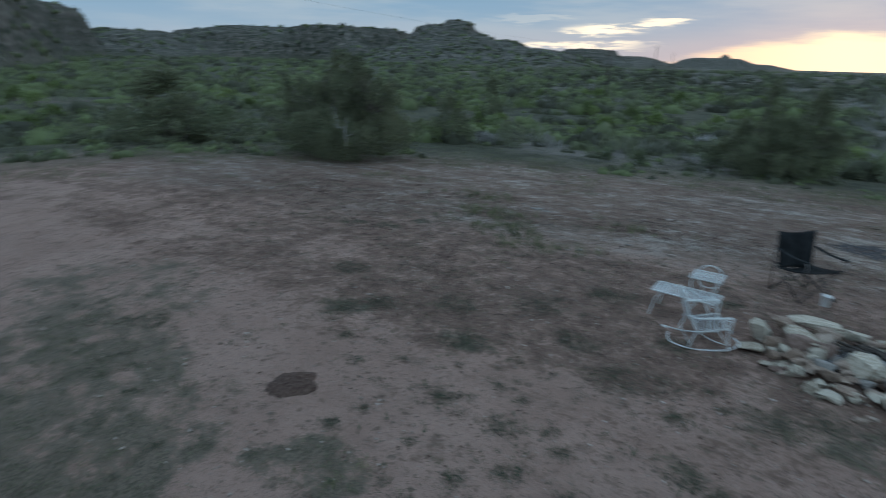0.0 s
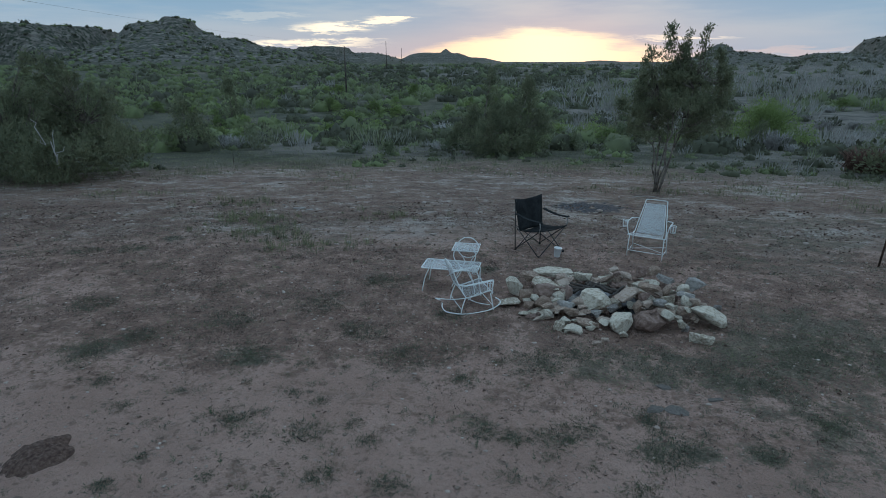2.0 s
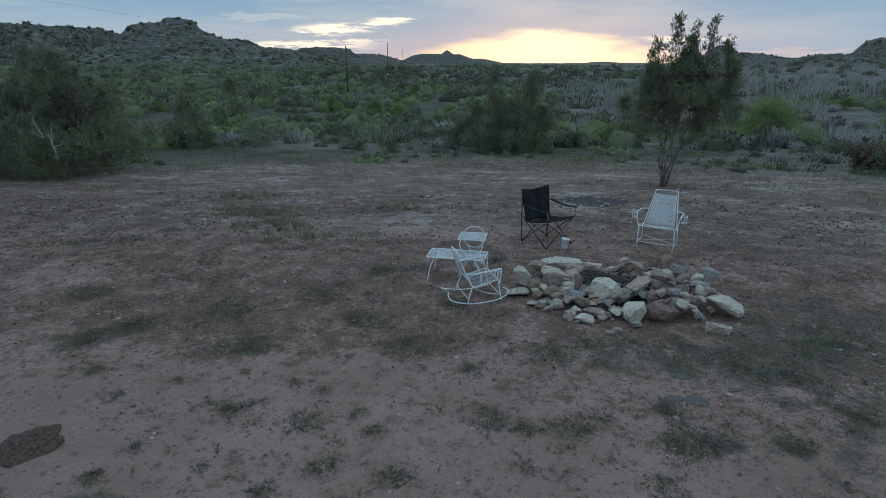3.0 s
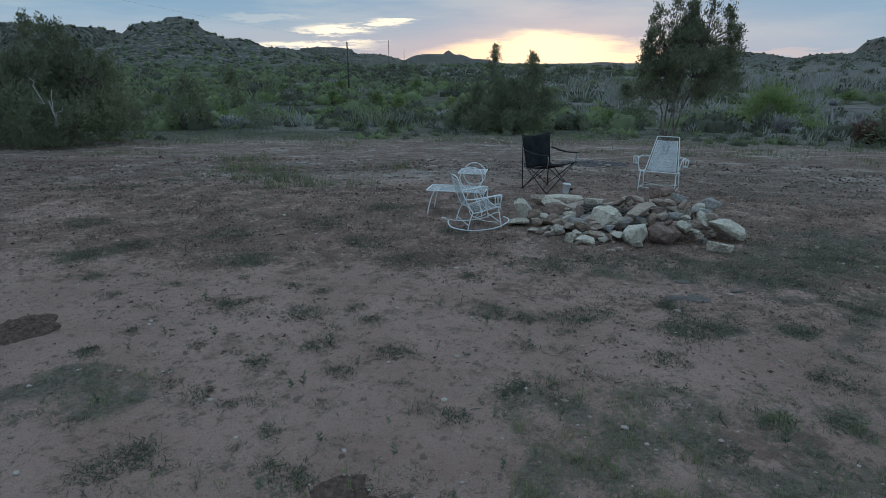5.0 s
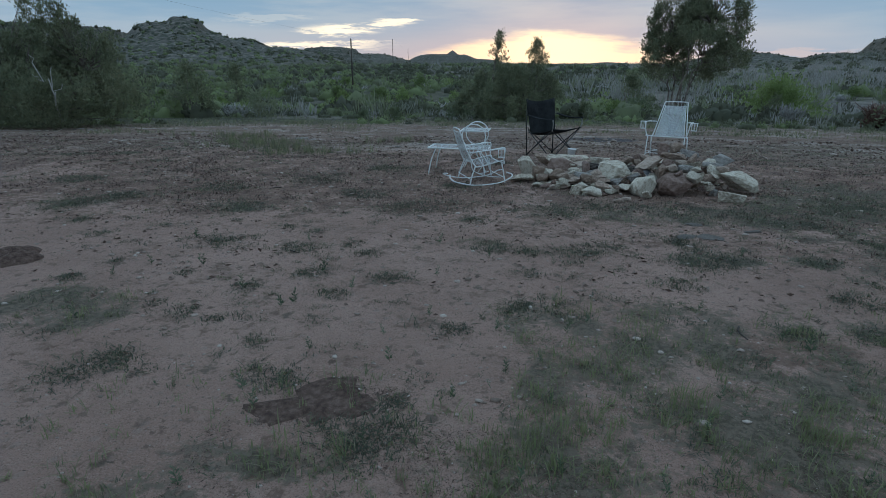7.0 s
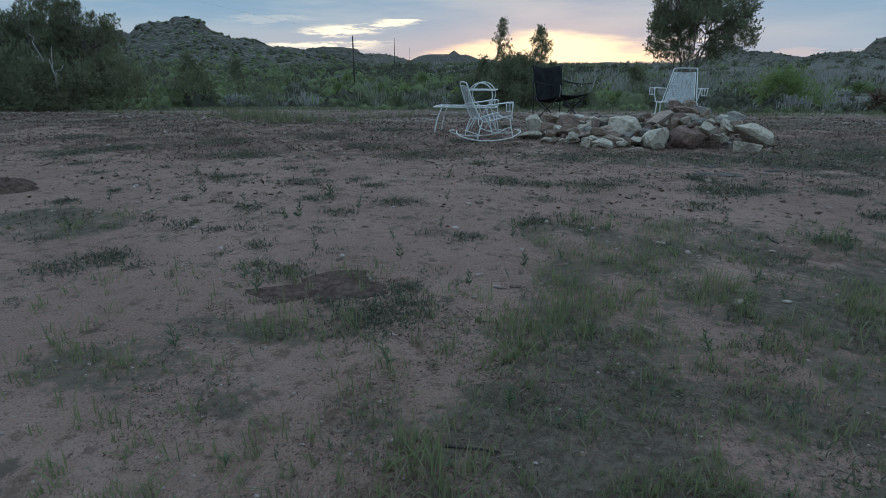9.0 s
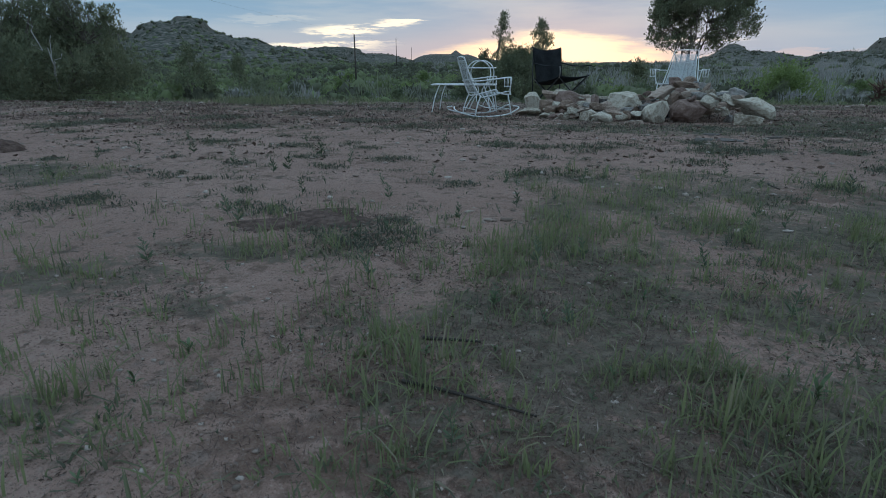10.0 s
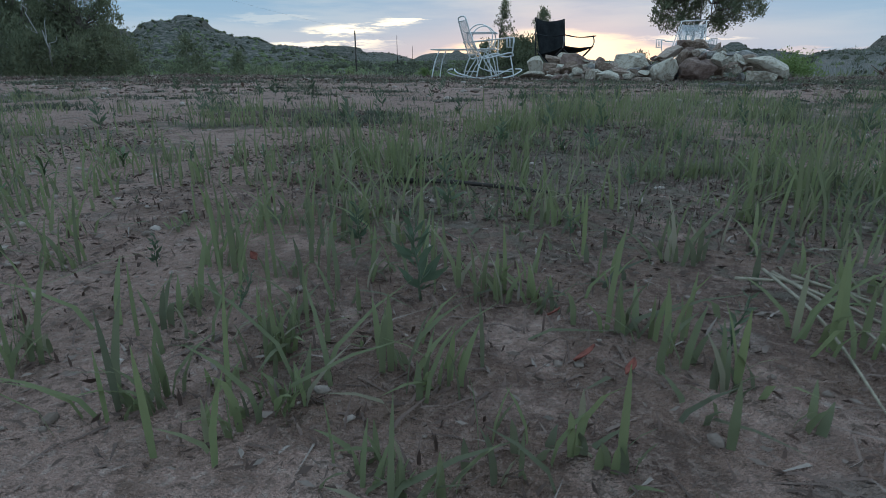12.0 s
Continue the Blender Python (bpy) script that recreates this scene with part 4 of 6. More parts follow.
# ---- small growth on the clearing ----
def blades(x, y, height, width, tint, lean=0.45, fine=True):
    """Grass blades of three segments, bent over at the tip."""
    n = len(x)
    z = land(x, y) - 0.004
    p = np.stack([x, y, z], -1)
    a = rng.uniform(0, 2 * np.pi, n)
    out = np.stack([np.cos(a), np.sin(a), np.zeros(n)], -1)
    side = np.stack([-np.sin(a), np.cos(a), np.zeros(n)], -1)
    bend = np.abs(rng.normal(size=n)) * lean
    rows = []
    steps = ((0.0, 0.8), (0.4, 1.0), (0.75, 0.7), (1.0, 0.08)) if fine else ((0.0, 0.8), (0.55, 1.0), (1.0, 0.1))
    m = 2 * len(steps)
    for t, w in steps:
        c = p + out * (height * bend * t * t)[:, None] + np.array([0, 0, 1.0]) * (height * t * (1 - 0.25 * bend * t))[:, None]
        rows += [c - side * (width * w / 2)[:, None], c + side * (width * w / 2)[:, None]]
    v = np.stack(rows, 1).reshape(-1, 3)
    k = np.arange(n)[:, None] * m
    q = np.concatenate([k + np.array([[0, 1, 3, 2]]) + 2 * s for s in range(len(steps) - 1)], 0)
    return v, q, np.repeat(tint, m)


def scatter(n, x0, x1, y0, y1, chance):
    x, y = rng.uniform(x0, x1, n), rng.uniform(y0, y1, n)
    keep = rng.uniform(size=n) < chance(x, y)
    return x[keep], y[keep]


def tufts(x, y, per, spread, h, w, tint, lean=0.45, fine=True, vary=0.3):
    idx = np.repeat(np.arange(len(x)), per)
    n = len(idx)
    th = rng.uniform(1 - vary, 1 + vary, len(x))[idx]
    bx, by = x[idx] + rng.normal(size=n) * spread * th, y[idx] + rng.normal(size=n) * spread * th
    tt = np.clip(rng.normal(tint, 0.10, len(x))[idx] + rng.normal(size=n) * 0.06, 0, 1)
    tt = np.where(rng.uniform(size=n) < 0.06, 0.98, tt)
    return blades(bx, by, h * th * rng.uniform(0.45, 1.15, n), w * rng.uniform(0.6, 1.2, n), tt, lean, fine)


def joined(name, label, category, material, sets):
    vs, qs, ts, k = [], [], [], 0
    for v, q, t in sets:
        vs.append(v)
        qs.append(q + k)
        ts.append(t)
        k += len(v)
    ob = grid_mesh(name, np.vstack(vs), np.vstack(qs), material, {"tint": np.concatenate(ts)})
    return tagged(ob, label, category, kind="stuff")


def clear_of_lens(x, y):
    return np.hypot(x - 0.17, y + 0.1) > 0.13


MATS_NEAR = [(-2.17, 4.45, 0.15), (-1.37, 4.28, 0.16), (-0.99, 4.44, 0.09), (-0.78, 4.20, 0.08), (-1.13, 3.69, 0.10), (-1.49, 3.40, 0.08), (-0.50, 3.65, 0.11), (-0.88, 3.33, 0.08), (-1.74, 2.97, 0.08), (-1.48, 2.87, 0.05), (-1.10, 2.60, 0.06),
             (-1.00, 2.30, 0.05), (-0.85, 2.22, 0.08), (-1.56, 2.25, 0.05), (-1.88, 2.25, 0.15), (-1.78, 2.38, 0.08), (-0.01, 2.84, 0.10), (-2.90, 3.48, 0.09), (-2.01, 3.08, 0.06), (-0.25, 2.06, 0.05), (-0.32, 1.80, 0.20), (-2.09, 3.63, 0.05)]
MATS_MID = [(0.22, 4.45, 0.17), (0.92, 4.37, 0.18), (1.25, 4.59, 0.10), (0.47, 3.83, 0.08), (0.40, 3.20, 0.11), (1.87, 4.75, 0.13), (2.82, 4.29, 0.12), (2.01, 2.98, 0.10), (2.41, 2.97, 0.10), (-1.77, 4.92, 0.08), (-1.42, 4.81, 0.07),
            (0.06, 5.29, 0.11), (0.55, 4.32, 0.12), (1.92, 4.59, 0.14), (2.00, 4.20, 0.22), (3.60, 4.80, 0.18), (-2.78, 3.85, 0.05), (-3.4, 4.6, 0.08), (-3.9, 5.0, 0.10), (-3.0, 4.9, 0.07), (1.6, 3.7, 0.10), (2.6, 3.5, 0.14)]
MATS_FAR = [(-2.59, 5.67, 0.30), (-4.52, 5.66, 0.30), (-4.13, 6.05, 0.26), (-0.61, 5.76, 0.36), (-1.34, 6.42, 0.26), (0.88, 5.74, 0.24), (-6.35, 9.58, 0.22), (-7.33, 9.41, 0.25), (-3.2, 6.6, 0.3), (-2.1, 7.2, 0.35), (-5.4, 7.0, 0.3), (3.2, 5.6, 0.35),
            (4.2, 6.2, 0.4), (-4.4, 11.6, 0.25), (-6.0, 10.4, 0.2), (0.36, 8.9, 0.14), (-6.43, 4.05, 0.22), (-0.2, 7.0, 0.2), (-1.4, 8.2, 0.3), (1.4, 6.0, 0.22), (2.4, 5.9, 0.3), (5.0, 5.6, 0.4)]


def build_growth():
    sets = []
    g = lambda x, y: np.clip(green_at(x, y) * 1.2 - 0.12, 0, 1) * clear_of_lens(x, y)
    # tall young grass near by
    x, y = scatter(15000, -2.4, 4.2, 0.3, 3.6, lambda x, y: g(x, y) * smooth(fbm(x * 4.5, y * 4.5, 81), -0.2, 0.45) * 0.55)
    sets.append(tufts(x, y, 8, 0.022, 0.058, 0.0040, 0.64, 0.7, True, 0.7))
    x, y = scatter(4200, -1.6, 2.6, 0.3, 2.3, lambda x, y: np.clip(g(x, y) + 0.22, 0, 1) * smooth(fbm(x * 4.5, y * 4.5, 81), -0.15, 0.5) * 0.42)
    sets.append(tufts(x, y, 8, 0.014, 0.078, 0.0044, 0.62, 0.55, True, 0.6))
    # low grass mat through the patches
    x, y = scatter(34000, -7.5, 6.5, 0.3, 7.8, lambda x, y: g(x, y) * (0.25 + 0.75 * smooth(fbm(x * 7, y * 7, 82), -0.2, 0.3)))
    sets.append(tufts(x, y, 7, 0.03, 0.030, 0.0052, 0.30, 1.5, False))
    # dark mats one by one
    for rows in (MATS_NEAR, MATS_MID, MATS_FAR):
        for mx, my, mr in rows:
            k = int(np.clip(40 * (mr / 0.1) ** 1.3, 12, 150))
            a, q = rng.uniform(0, 2 * np.pi, k), np.sqrt(rng.uniform(0, 1, k))
            q = q * (1.1 + 0.9 * fbm(np.cos(a) * 1.5 + mx * 7, np.sin(a) * 1.5 + my * 5, 71))
            sets.append(tufts(mx + 1.15 * mr * q * np.cos(a), my + 0.95 * mr * q * np.sin(a), 11, 0.018 + 0.10 * mr, 0.019 + 0.02 * mr, 0.0056, 0.08, 1.9, False, 0.8))
    # small mats and tufts all over the bare soil
    x, y = scatter(3400, -9, 7.5, 1.4, 11.5, lambda x, y: 0.55 * smooth(fbm(x * 1.3, y * 1.3, 83), -0.2, 0.4) + 0.16)
    sets.append(tufts(x, y, 40, 0.032, 0.022, 0.0050, 0.12, 1.8, False, 0.8))
    x, y = scatter(9000, -9, 7.5, 1.4, 9.5, lambda x, y: 0.4 + 0 * x)
    sets.append(tufts(x, y, 9, 0.014, 0.013, 0.0045, 0.08, 2.0, False, 0.6))
    x, y = scatter(7000, -12, 9.5, 4.6, 13, lambda x, y: np.clip(litter_at(x, y) * 1.4 - 0.3, 0, 1) * smooth(fbm(x * 2.1, y * 2.1, 84), -0.1, 0.35))
    sets.append(tufts(x, y, 11, 0.05, 0.028, 0.0075, 0.24, 1.7, False, 0.6))
    x, y = scatter(3600, -17, 15, 9, 26, lambda x, y: 0.25 + 0.6 * smooth(fbm(x * 0.6, y * 0.6, 85), -0.1, 0.5))
    sets.append(tufts(x, y, 10, 0.11, 0.03, 0.014, 0.3, 2.2, False))
    for cx, cy, k in ((-5.2, 12.4, 44), (-4.4, 11.0, 30), (-3.3, 10.0, 30), (-6.6, 14.2, 26), (-2.2, 13.0, 14)):
        x, y = cx + 0.55 * rng.normal(size=k), cy + 0.3 * rng.normal(size=k)
        sets.append(tufts(x, y, 22, 0.05, 0.17, 0.007, 0.42, 0.7, False, 0.6))
    x, y = scatter(1900, -1.7, 2.0, 0.28, 2.3, lambda x, y: clear_of_lens(x, y) * (0.10 + 0.55 * smooth(fbm(x * 2.2, y * 2.2, 98), -0.1, 0.4)))
    sets.append(tufts(x, y, 7, 0.013, 0.048, 0.0042, 0.58, 0.7, True, 0.7))
    # clumps that stand by the end of the flight
    for cx, cy, ch in ((0.233, 0.150, 0.053), (0.148, 0.127, 0.043), (0.194, 0.140, 0.036), (0.298, 0.225, 0.050), (0.110, 0.147, 0.033), (-0.086, 0.407, 0.070), (-0.128, 0.236, 0.064), (-0.024, 0.197, 0.050), (0.039, 0.276, 0.044), (0.408, 0.268, 0.072), (0.124, 0.236, 0.050), (0.223, 0.335, 0.058), (0.176, 0.360, 0.056), (0.346, 0.443, 0.064), (-0.226, 0.395, 0.059), (0.038, 0.180, 0.034), (0.279, 0.288, 0.059), (0.073, 0.491, 0.060), (0.261, 0.573, 0.067), (0.466, 0.590, 0.060), (0.657, 0.790, 0.075), (-0.054, 0.296, 0.039), (0.155, 0.207, 0.039), (0.319, 0.189, 0.035)):
        k = 4
        sets.append(tufts(cx + 0.012 * rng.normal(size=k), cy + 0.012 * rng.normal(size=k), 4, 0.008, ch * 0.9, 0.0046, 0.50, 0.6, True, 0.5))
    # sparse blades and seedlings right under the end of the flight
    x, y = scatter(3000, -0.8, 1.3, 0.06, 0.95, lambda x, y: clear_of_lens(x, y) * smooth(fbm(x * 5, y * 5, 91), -0.2, 0.5) * 0.44 * (0.3 + 0.7 * smooth(x + 0.4 * y, -0.05, 0.3)))
    sets.append(tufts(x, y, 5, 0.010, 0.050, 0.0040, 0.54, 0.8, True, 0.7))
    # rough grass at the rim of the clearing and out over the plain
    n = 6000
    r, a = 21 * np.exp(rng.uniform(0, 1, n) * np.log(60 / 21)), np.radians(rng.uniform(-74, 48, n))
    x, y = r * np.sin(a), r * np.cos(a)
    ok = (r > 25 + 3 * fbm(x / 5, y / 5, 61) + 3 * rng.normal(size=n)) | (rng.uniform(size=n) < 0.12)
    x, y = x[ok], y[ok]
    sets.append(tufts(x, y, 8, 0.2, 0.10, 0.022, 0.34, 1.3, False))
    n = 2600
    r, a = rng.uniform(17.5, 26, n), np.radians(rng.uniform(-74, 46, n))
    x, y = r * np.sin(a), r * np.cos(a)
    ok = fbm(x / 2.2, y / 2.2, 60) > 0.25 - 0.5 * smooth(r, 18, 26)
    sets.append(tufts(x[ok], y[ok], 12, 0.16, 0.13, 0.013, 0.40, 0.9, False, 0.7))
    joined("grass", "thin young green grass in patches on pink soil", "grass", GRASS, sets)
    # mats of last year's dry grass
    x, y = scatter(15000, -13, 9.5, 3.0, 13.5, lambda x, y: np.clip(litter_at(x, y) * 1.7 - 0.35, 0, 1) * (0.12 + 0.88 * smooth(fbm(x * 2.6, y * 2.6, 93), -0.15, 0.3)))
    v, q, t = tufts(x, y, 13, 0.055, 0.028, 0.0085, 0.26, 1.7, False, 0.6)
    t = np.clip(t + np.repeat(0.25 * fbm(v[::6, 0] * 0.9, v[::6, 1] * 0.9, 94), 6), 0.02, 0.9)
    x, y = scatter(900, -0.9, -0.15, 1.75, 2.35, lambda x, y: 1 - smooth(np.hypot((x + 0.53) / 0.34, (y - 2.05 - 0.25 * (x + 0.5)) / 0.2) + 0.5 * fbm(x * 6, y * 6, 95), 0.6, 1.1))
    v2, q2, t2 = tufts(x, y, 12, 0.02, 0.012, 0.004, 0.22, 2.0, False)
    x, y = scatter(4200, -1.0, 1.5, 0.08, 1.5, lambda x, y: clear_of_lens(x, y) * smooth(fbm(x * 4.2, y * 4.2, 97), -0.2, 0.3) * (0.45 + 0.5 * smooth(x, -0.2, 0.2)))
    v3, q3, t3 = tufts(x, y, 15, 0.026, 0.014, 0.0022, 0.36, 2.6, False, 0.6)
    x, y = scatter(5200, -8, 9, 6.6, 13.5, lambda x, y: smooth(fbm(x * 0.9, y * 0.9, 99), -0.15, 0.35) * 0.75)
    stalks = tufts(x, y, 8, 0.06, 0.060, 0.0042, 0.95, 1.2, False, 0.6)
    joined("dry_grass", "flattened mats of dry brown grass on the soil", "grass", LITTER, [(v, q, t), (v2, q2, t2), (v3, q3, t3), stalks])
    # leaf litter and twigs
    x, y = scatter(52000, -9, 7, 0.05, 11, lambda x, y: np.clip(litter_at(x, y) * 0.9 + green_at(x, y) * 0.25, 0.02, 0.8) * np.clip(1.6 - y / 9, 0.35, 1))
    x2, y2 = scatter(70000, -1.0, 1.6, 0.05, 1.9, lambda x, y: clear_of_lens(x, y) * smooth(fbm(x * 4, y * 4, 89), -0.25, 0.3) * 0.5)
    x, y = np.append(x, x2), np.append(y, y2)
    n = len(x)
    d = rng.normal(size=(n, 3)) * np.array([1, 1, 0.22])
    L = rng.uniform(0.006, 0.020, n) * (0.6 + 0.2 * y)
    v, q = leaf_quads(np.stack([x, y, land(x, y) + 0.003], -1), d, L, L * rng.uniform(0.10, 0.38, n))
    ob = grid_mesh("leaf_litter", v, q, LITTER, {"tint": np.repeat(rng.uniform(0.08, 1, n) ** 1.4, 4)})
    tagged(ob, "dry brown leaf litter and twig bits strewn over soil", "litter", kind="stuff")
    # clods and curled scraps over the middle of the clearing
    x, y = scatter(22000, -12, 9, 3.0, 15, lambda x, y: 0.25 + 0.7 * smooth(fbm(x * 1.1, y * 1.1, 101), -0.2, 0.3))
    n = len(x)
    d = rng.normal(size=(n, 3)) * np.array([1, 1, 0.12])
    L = rng.uniform(0.018, 0.06, n) * (0.6 + y / 14)
    v, q = leaf_quads(np.stack([x, y, land(x, y) + 0.006], -1), d, L, L * rng.uniform(0.3, 0.7, n))
    ob = grid_mesh("soil_clods", v, q, LITTER, {"tint": np.repeat(np.where(rng.uniform(size=n) < 0.3, rng.uniform(0.7, 1.0, n), rng.uniform(0.25, 0.6, n)), 4)})
    tagged(ob, "dark scraps of bark and dried clods on soil", "litter", kind="stuff")
    # pebbles
    me = bmesh.new()
    bmesh.ops.create_icosphere(me, subdivisions=1, radius=1.0)
    unit, tri = np.array([v.co[:] for v in me.verts]), np.array([[v.index for v in f.verts] for f in me.faces])
    me.free()
    xs = [scatter(4200, -2.2, 2.6, 0.05, 2.4, lambda x, y: 0.6 + 0 * x), scatter(17000, -10, 8, 2.0, 12.5, lambda x, y: 0.25 + 0.4 * smooth(fbm(x * 1.2, y * 1.2, 86), -0.2, 0.3)), scatter(4200, -14, 14, 10, 25, lambda x, y: 0.35 + 0.4 * smooth(fbm(x * 0.4, y * 0.4, 87), -0.1, 0.4))]
    vs, fs, ts, k = [], [], [], 0
    for band, (x, y) in enumerate(xs):
        n = len(x)
        ok = clear_of_lens(x, y)
        x, y = x[ok], y[ok]
        n = len(x)
        s = (0.0030, 0.0072, 0.018)[band] * np.exp(np.clip(rng.normal(size=n) * 0.6, -1.5, (0.8, 1.2, 1.4)[band]))
        shape = unit[None] * s[:, None, None] * (1 + 0.22 * rng.normal(size=(n, len(unit), 1))) * np.stack([rng.uniform(0.8, 1.5, n), rng.uniform(0.7, 1.1, n), rng.uniform(0.35, 0.7, n)], -1)[:, None, :]
        vs.append((shape + np.stack([x, y, land(x, y) + s * 0.2], -1)[:, None, :]).reshape(-1, 3))
        fs.append((tri[None] + (np.arange(n) * len(unit))[:, None, None]).reshape(-1, 3) + k)
        ts.append(np.repeat(rng.uniform(0, 1, n), len(unit)))
        k += n * len(unit)
    ob = grid_mesh("pebbles", np.vstack(vs), np.vstack(fs), PEBBLE, {"tint": np.concatenate(ts)})
    tagged(ob, "small pale pebbles scattered over the soil", "pebbles", kind="stuff")


build_growth()


def weed(height, leaves, seed_label):
    root = thing("weed", seed_label, "weed", group="young weeds")
    s = Shape()
    tip = Vector((rng.normal() * 0.012, rng.normal() * 0.012, height))
    pts = branch_line(s, (0, 0, -0.01), tip, 0.0022, 0.001, 0.004, 5, 5)
    part("stem", s, WEED, root)
    n = leaves
    t = rng.uniform(0.08, 1.0, n)
    base = np.array([(Vector((0, 0, 0)).lerp(tip, k))[:] for k in t])
    a = np.arange(n) * 2.4 + rng.uniform(0, 0.5, n)
    d = np.stack([np.cos(a), np.sin(a), rng.uniform(0.5, 1.4, n)], -1)
    L = height * rng.uniform(0.22, 0.42, n) * (1.15 - 0.5 * t)
    v, q = leaf_quads(base, d, L, L * 0.24)
    grid_mesh("leaves", v, q, WEED, parent=root)
    return root


def seedling(height, leaves):
    """A young broad-leaved weed: a few soft pointed leaves on a short stem."""
    root = thing("weed", "fresh green broad-leaved seedling on bare soil", "weed", group="young weeds")
    s = Shape()
    branch_line(s, (0, 0, -0.01), (rng.normal() * 0.004, rng.normal() * 0.004, height), 0.0020, 0.0009, 0.003, 4, 5)
    stem = part("stem", s, SEEDLING, root)
    for k in range(leaves):
        a, z = k * 2.4 + rng.uniform(0, 0.6), height * (0.15 + 0.8 * k / leaves)
        ln, wd, rise = height * rng.uniform(0.45, 0.75), height * rng.uniform(0.08, 0.13), rng.uniform(0.9, 2.0)
        s = Shape()
        s.sheet(lambda u, v: (ln * u, (v - 0.5) * 2 * wd * math.sin(math.pi * min(0.97, 0.06 + 0.94 * u)) ** 0.8, ln * (rise * u - 0.6 * u * u) + 0.35 * wd * abs(v - 0.5) * 2), 5, 4, 0.0007)
        ob = part("leaf", s, SEEDLING, stem)
        ob.matrix_basis = pose(0, 0, z, 0, 0, math.degrees(a))
    return root


def build_weeds():
    young = [seedling(h, k) for h, k in ((0.050, 7), (0.038, 6), (0.062, 9))]
    made = 0
    while made < 22:
        x, y = rng.uniform(-0.75, 1.1), rng.uniform(0.16, 1.3)
        if math.hypot(x - 0.17, y + 0.1) > 0.26 and rng.uniform() < 0.45 + 0.5 * green_at(np.array([x]), np.array([y]))[0]:
            (put if made < 3 else put_copy)(young[made % 3], x, y, rng.uniform(0, 360), rng.uniform(0.45, 0.75), 0.0)
            made += 1
    kinds = [weed(h, k, "young grey green weed with narrow leaves on bare soil") for h, k in ((0.11, 24), (0.07, 18), (0.13, 28))]
    spots = [(0.12, 0.62), (-0.02, 0.31), (0.12, 0.34), (0.33, 0.27), (0.45, 0.36), (0.04, 0.47), (0.26, 0.52), (0.52, 0.48), (-0.14, 0.40), (0.62, 0.66), (-0.3, 0.62), (0.38, 0.78)]
    spots += [(-0.40, 2.73), (0.16, 2.34), (0.29, 2.38), (0.48, 2.51), (-0.06, 2.33), (0.04, 2.13), (-0.17, 3.02), (-0.19, 2.55), (-0.32, 2.45), (-0.78, 2.53), (-1.24, 2.49), (-0.87, 1.98), (0.63, 3.31), (-0.73, 2.78), (-0.32, 1.79), (1.35, 2.09), (0.37, 2.05), (-0.98, 2.12), (1.65, 4.25), (-2.90, 4.00)]
    while len(spots) < 120:
        x, y = rng.uniform(-2.6, 2.6), rng.uniform(0.35, 4.6)
        if math.hypot(x - 0.17, y + 0.1) > 0.4 and rng.uniform() < 0.35 + 0.5 * green_at(np.array([x]), np.array([y]))[0]:
            spots.append((x, y))
    for i, (x, y) in enumerate(spots):
        k = kinds[i % 3]
        (put if i < 3 else put_copy)(k, x, y, rng.uniform(0, 360), rng.uniform(0.8, 1.6) * (0.4 if y < 0.9 else 1.0), 0.0)


build_weeds()


# ---- fire ring ----
def stone_mesh(name, seed, material, cuts=13):
    """A broken block: the hull of a few corners on a blunt box, its edges knocked off."""
    r = random.Random(seed)
    bm = bmesh.new()
    for k in range(6 + cuts):
        v = Vector((r.gauss(0, 1), r.gauss(0, 1), r.gauss(0, 1))).normalized()
        blunt = max(abs(v.x), abs(v.y), abs(v.z))
        bm.verts.new(v * (0.55 + 0.45 / blunt) * r.uniform(0.82, 1.0))
    hull = bmesh.ops.convex_hull(bm, input=bm.verts)
    bmesh.ops.delete(bm, geom=list({e for e in hull["geom_interior"] + hull["geom_unused"] if isinstance(e, bmesh.types.BMVert)}), context="VERTS")
    bmesh.ops.dissolve_limit(bm, angle_limit=0.35, verts=bm.verts, edges=bm.edges)
    bmesh.ops.bevel(bm, geom=bm.edges[:], offset=0.075, segments=2, profile=0.6, affect="EDGES")
    bmesh.ops.triangulate(bm, faces=bm.faces[:])
    bmesh.ops.subdivide_edges(bm, edges=[e for e in bm.edges if e.calc_length() > 0.35], cuts=1)
    bmesh.ops.triangulate(bm, faces=bm.faces[:])
    for v in bm.verts:
        v.co *= 1 + 0.05 * noise.noise(v.co * 2.6 + Vector((seed, 0, 0))) + 0.03 * noise.noise(v.co * 7)
    me = bpy.data.meshes.new(name)
    bm.to_mesh(me)
    bm.free()
    me.materials.append(material)
    return me


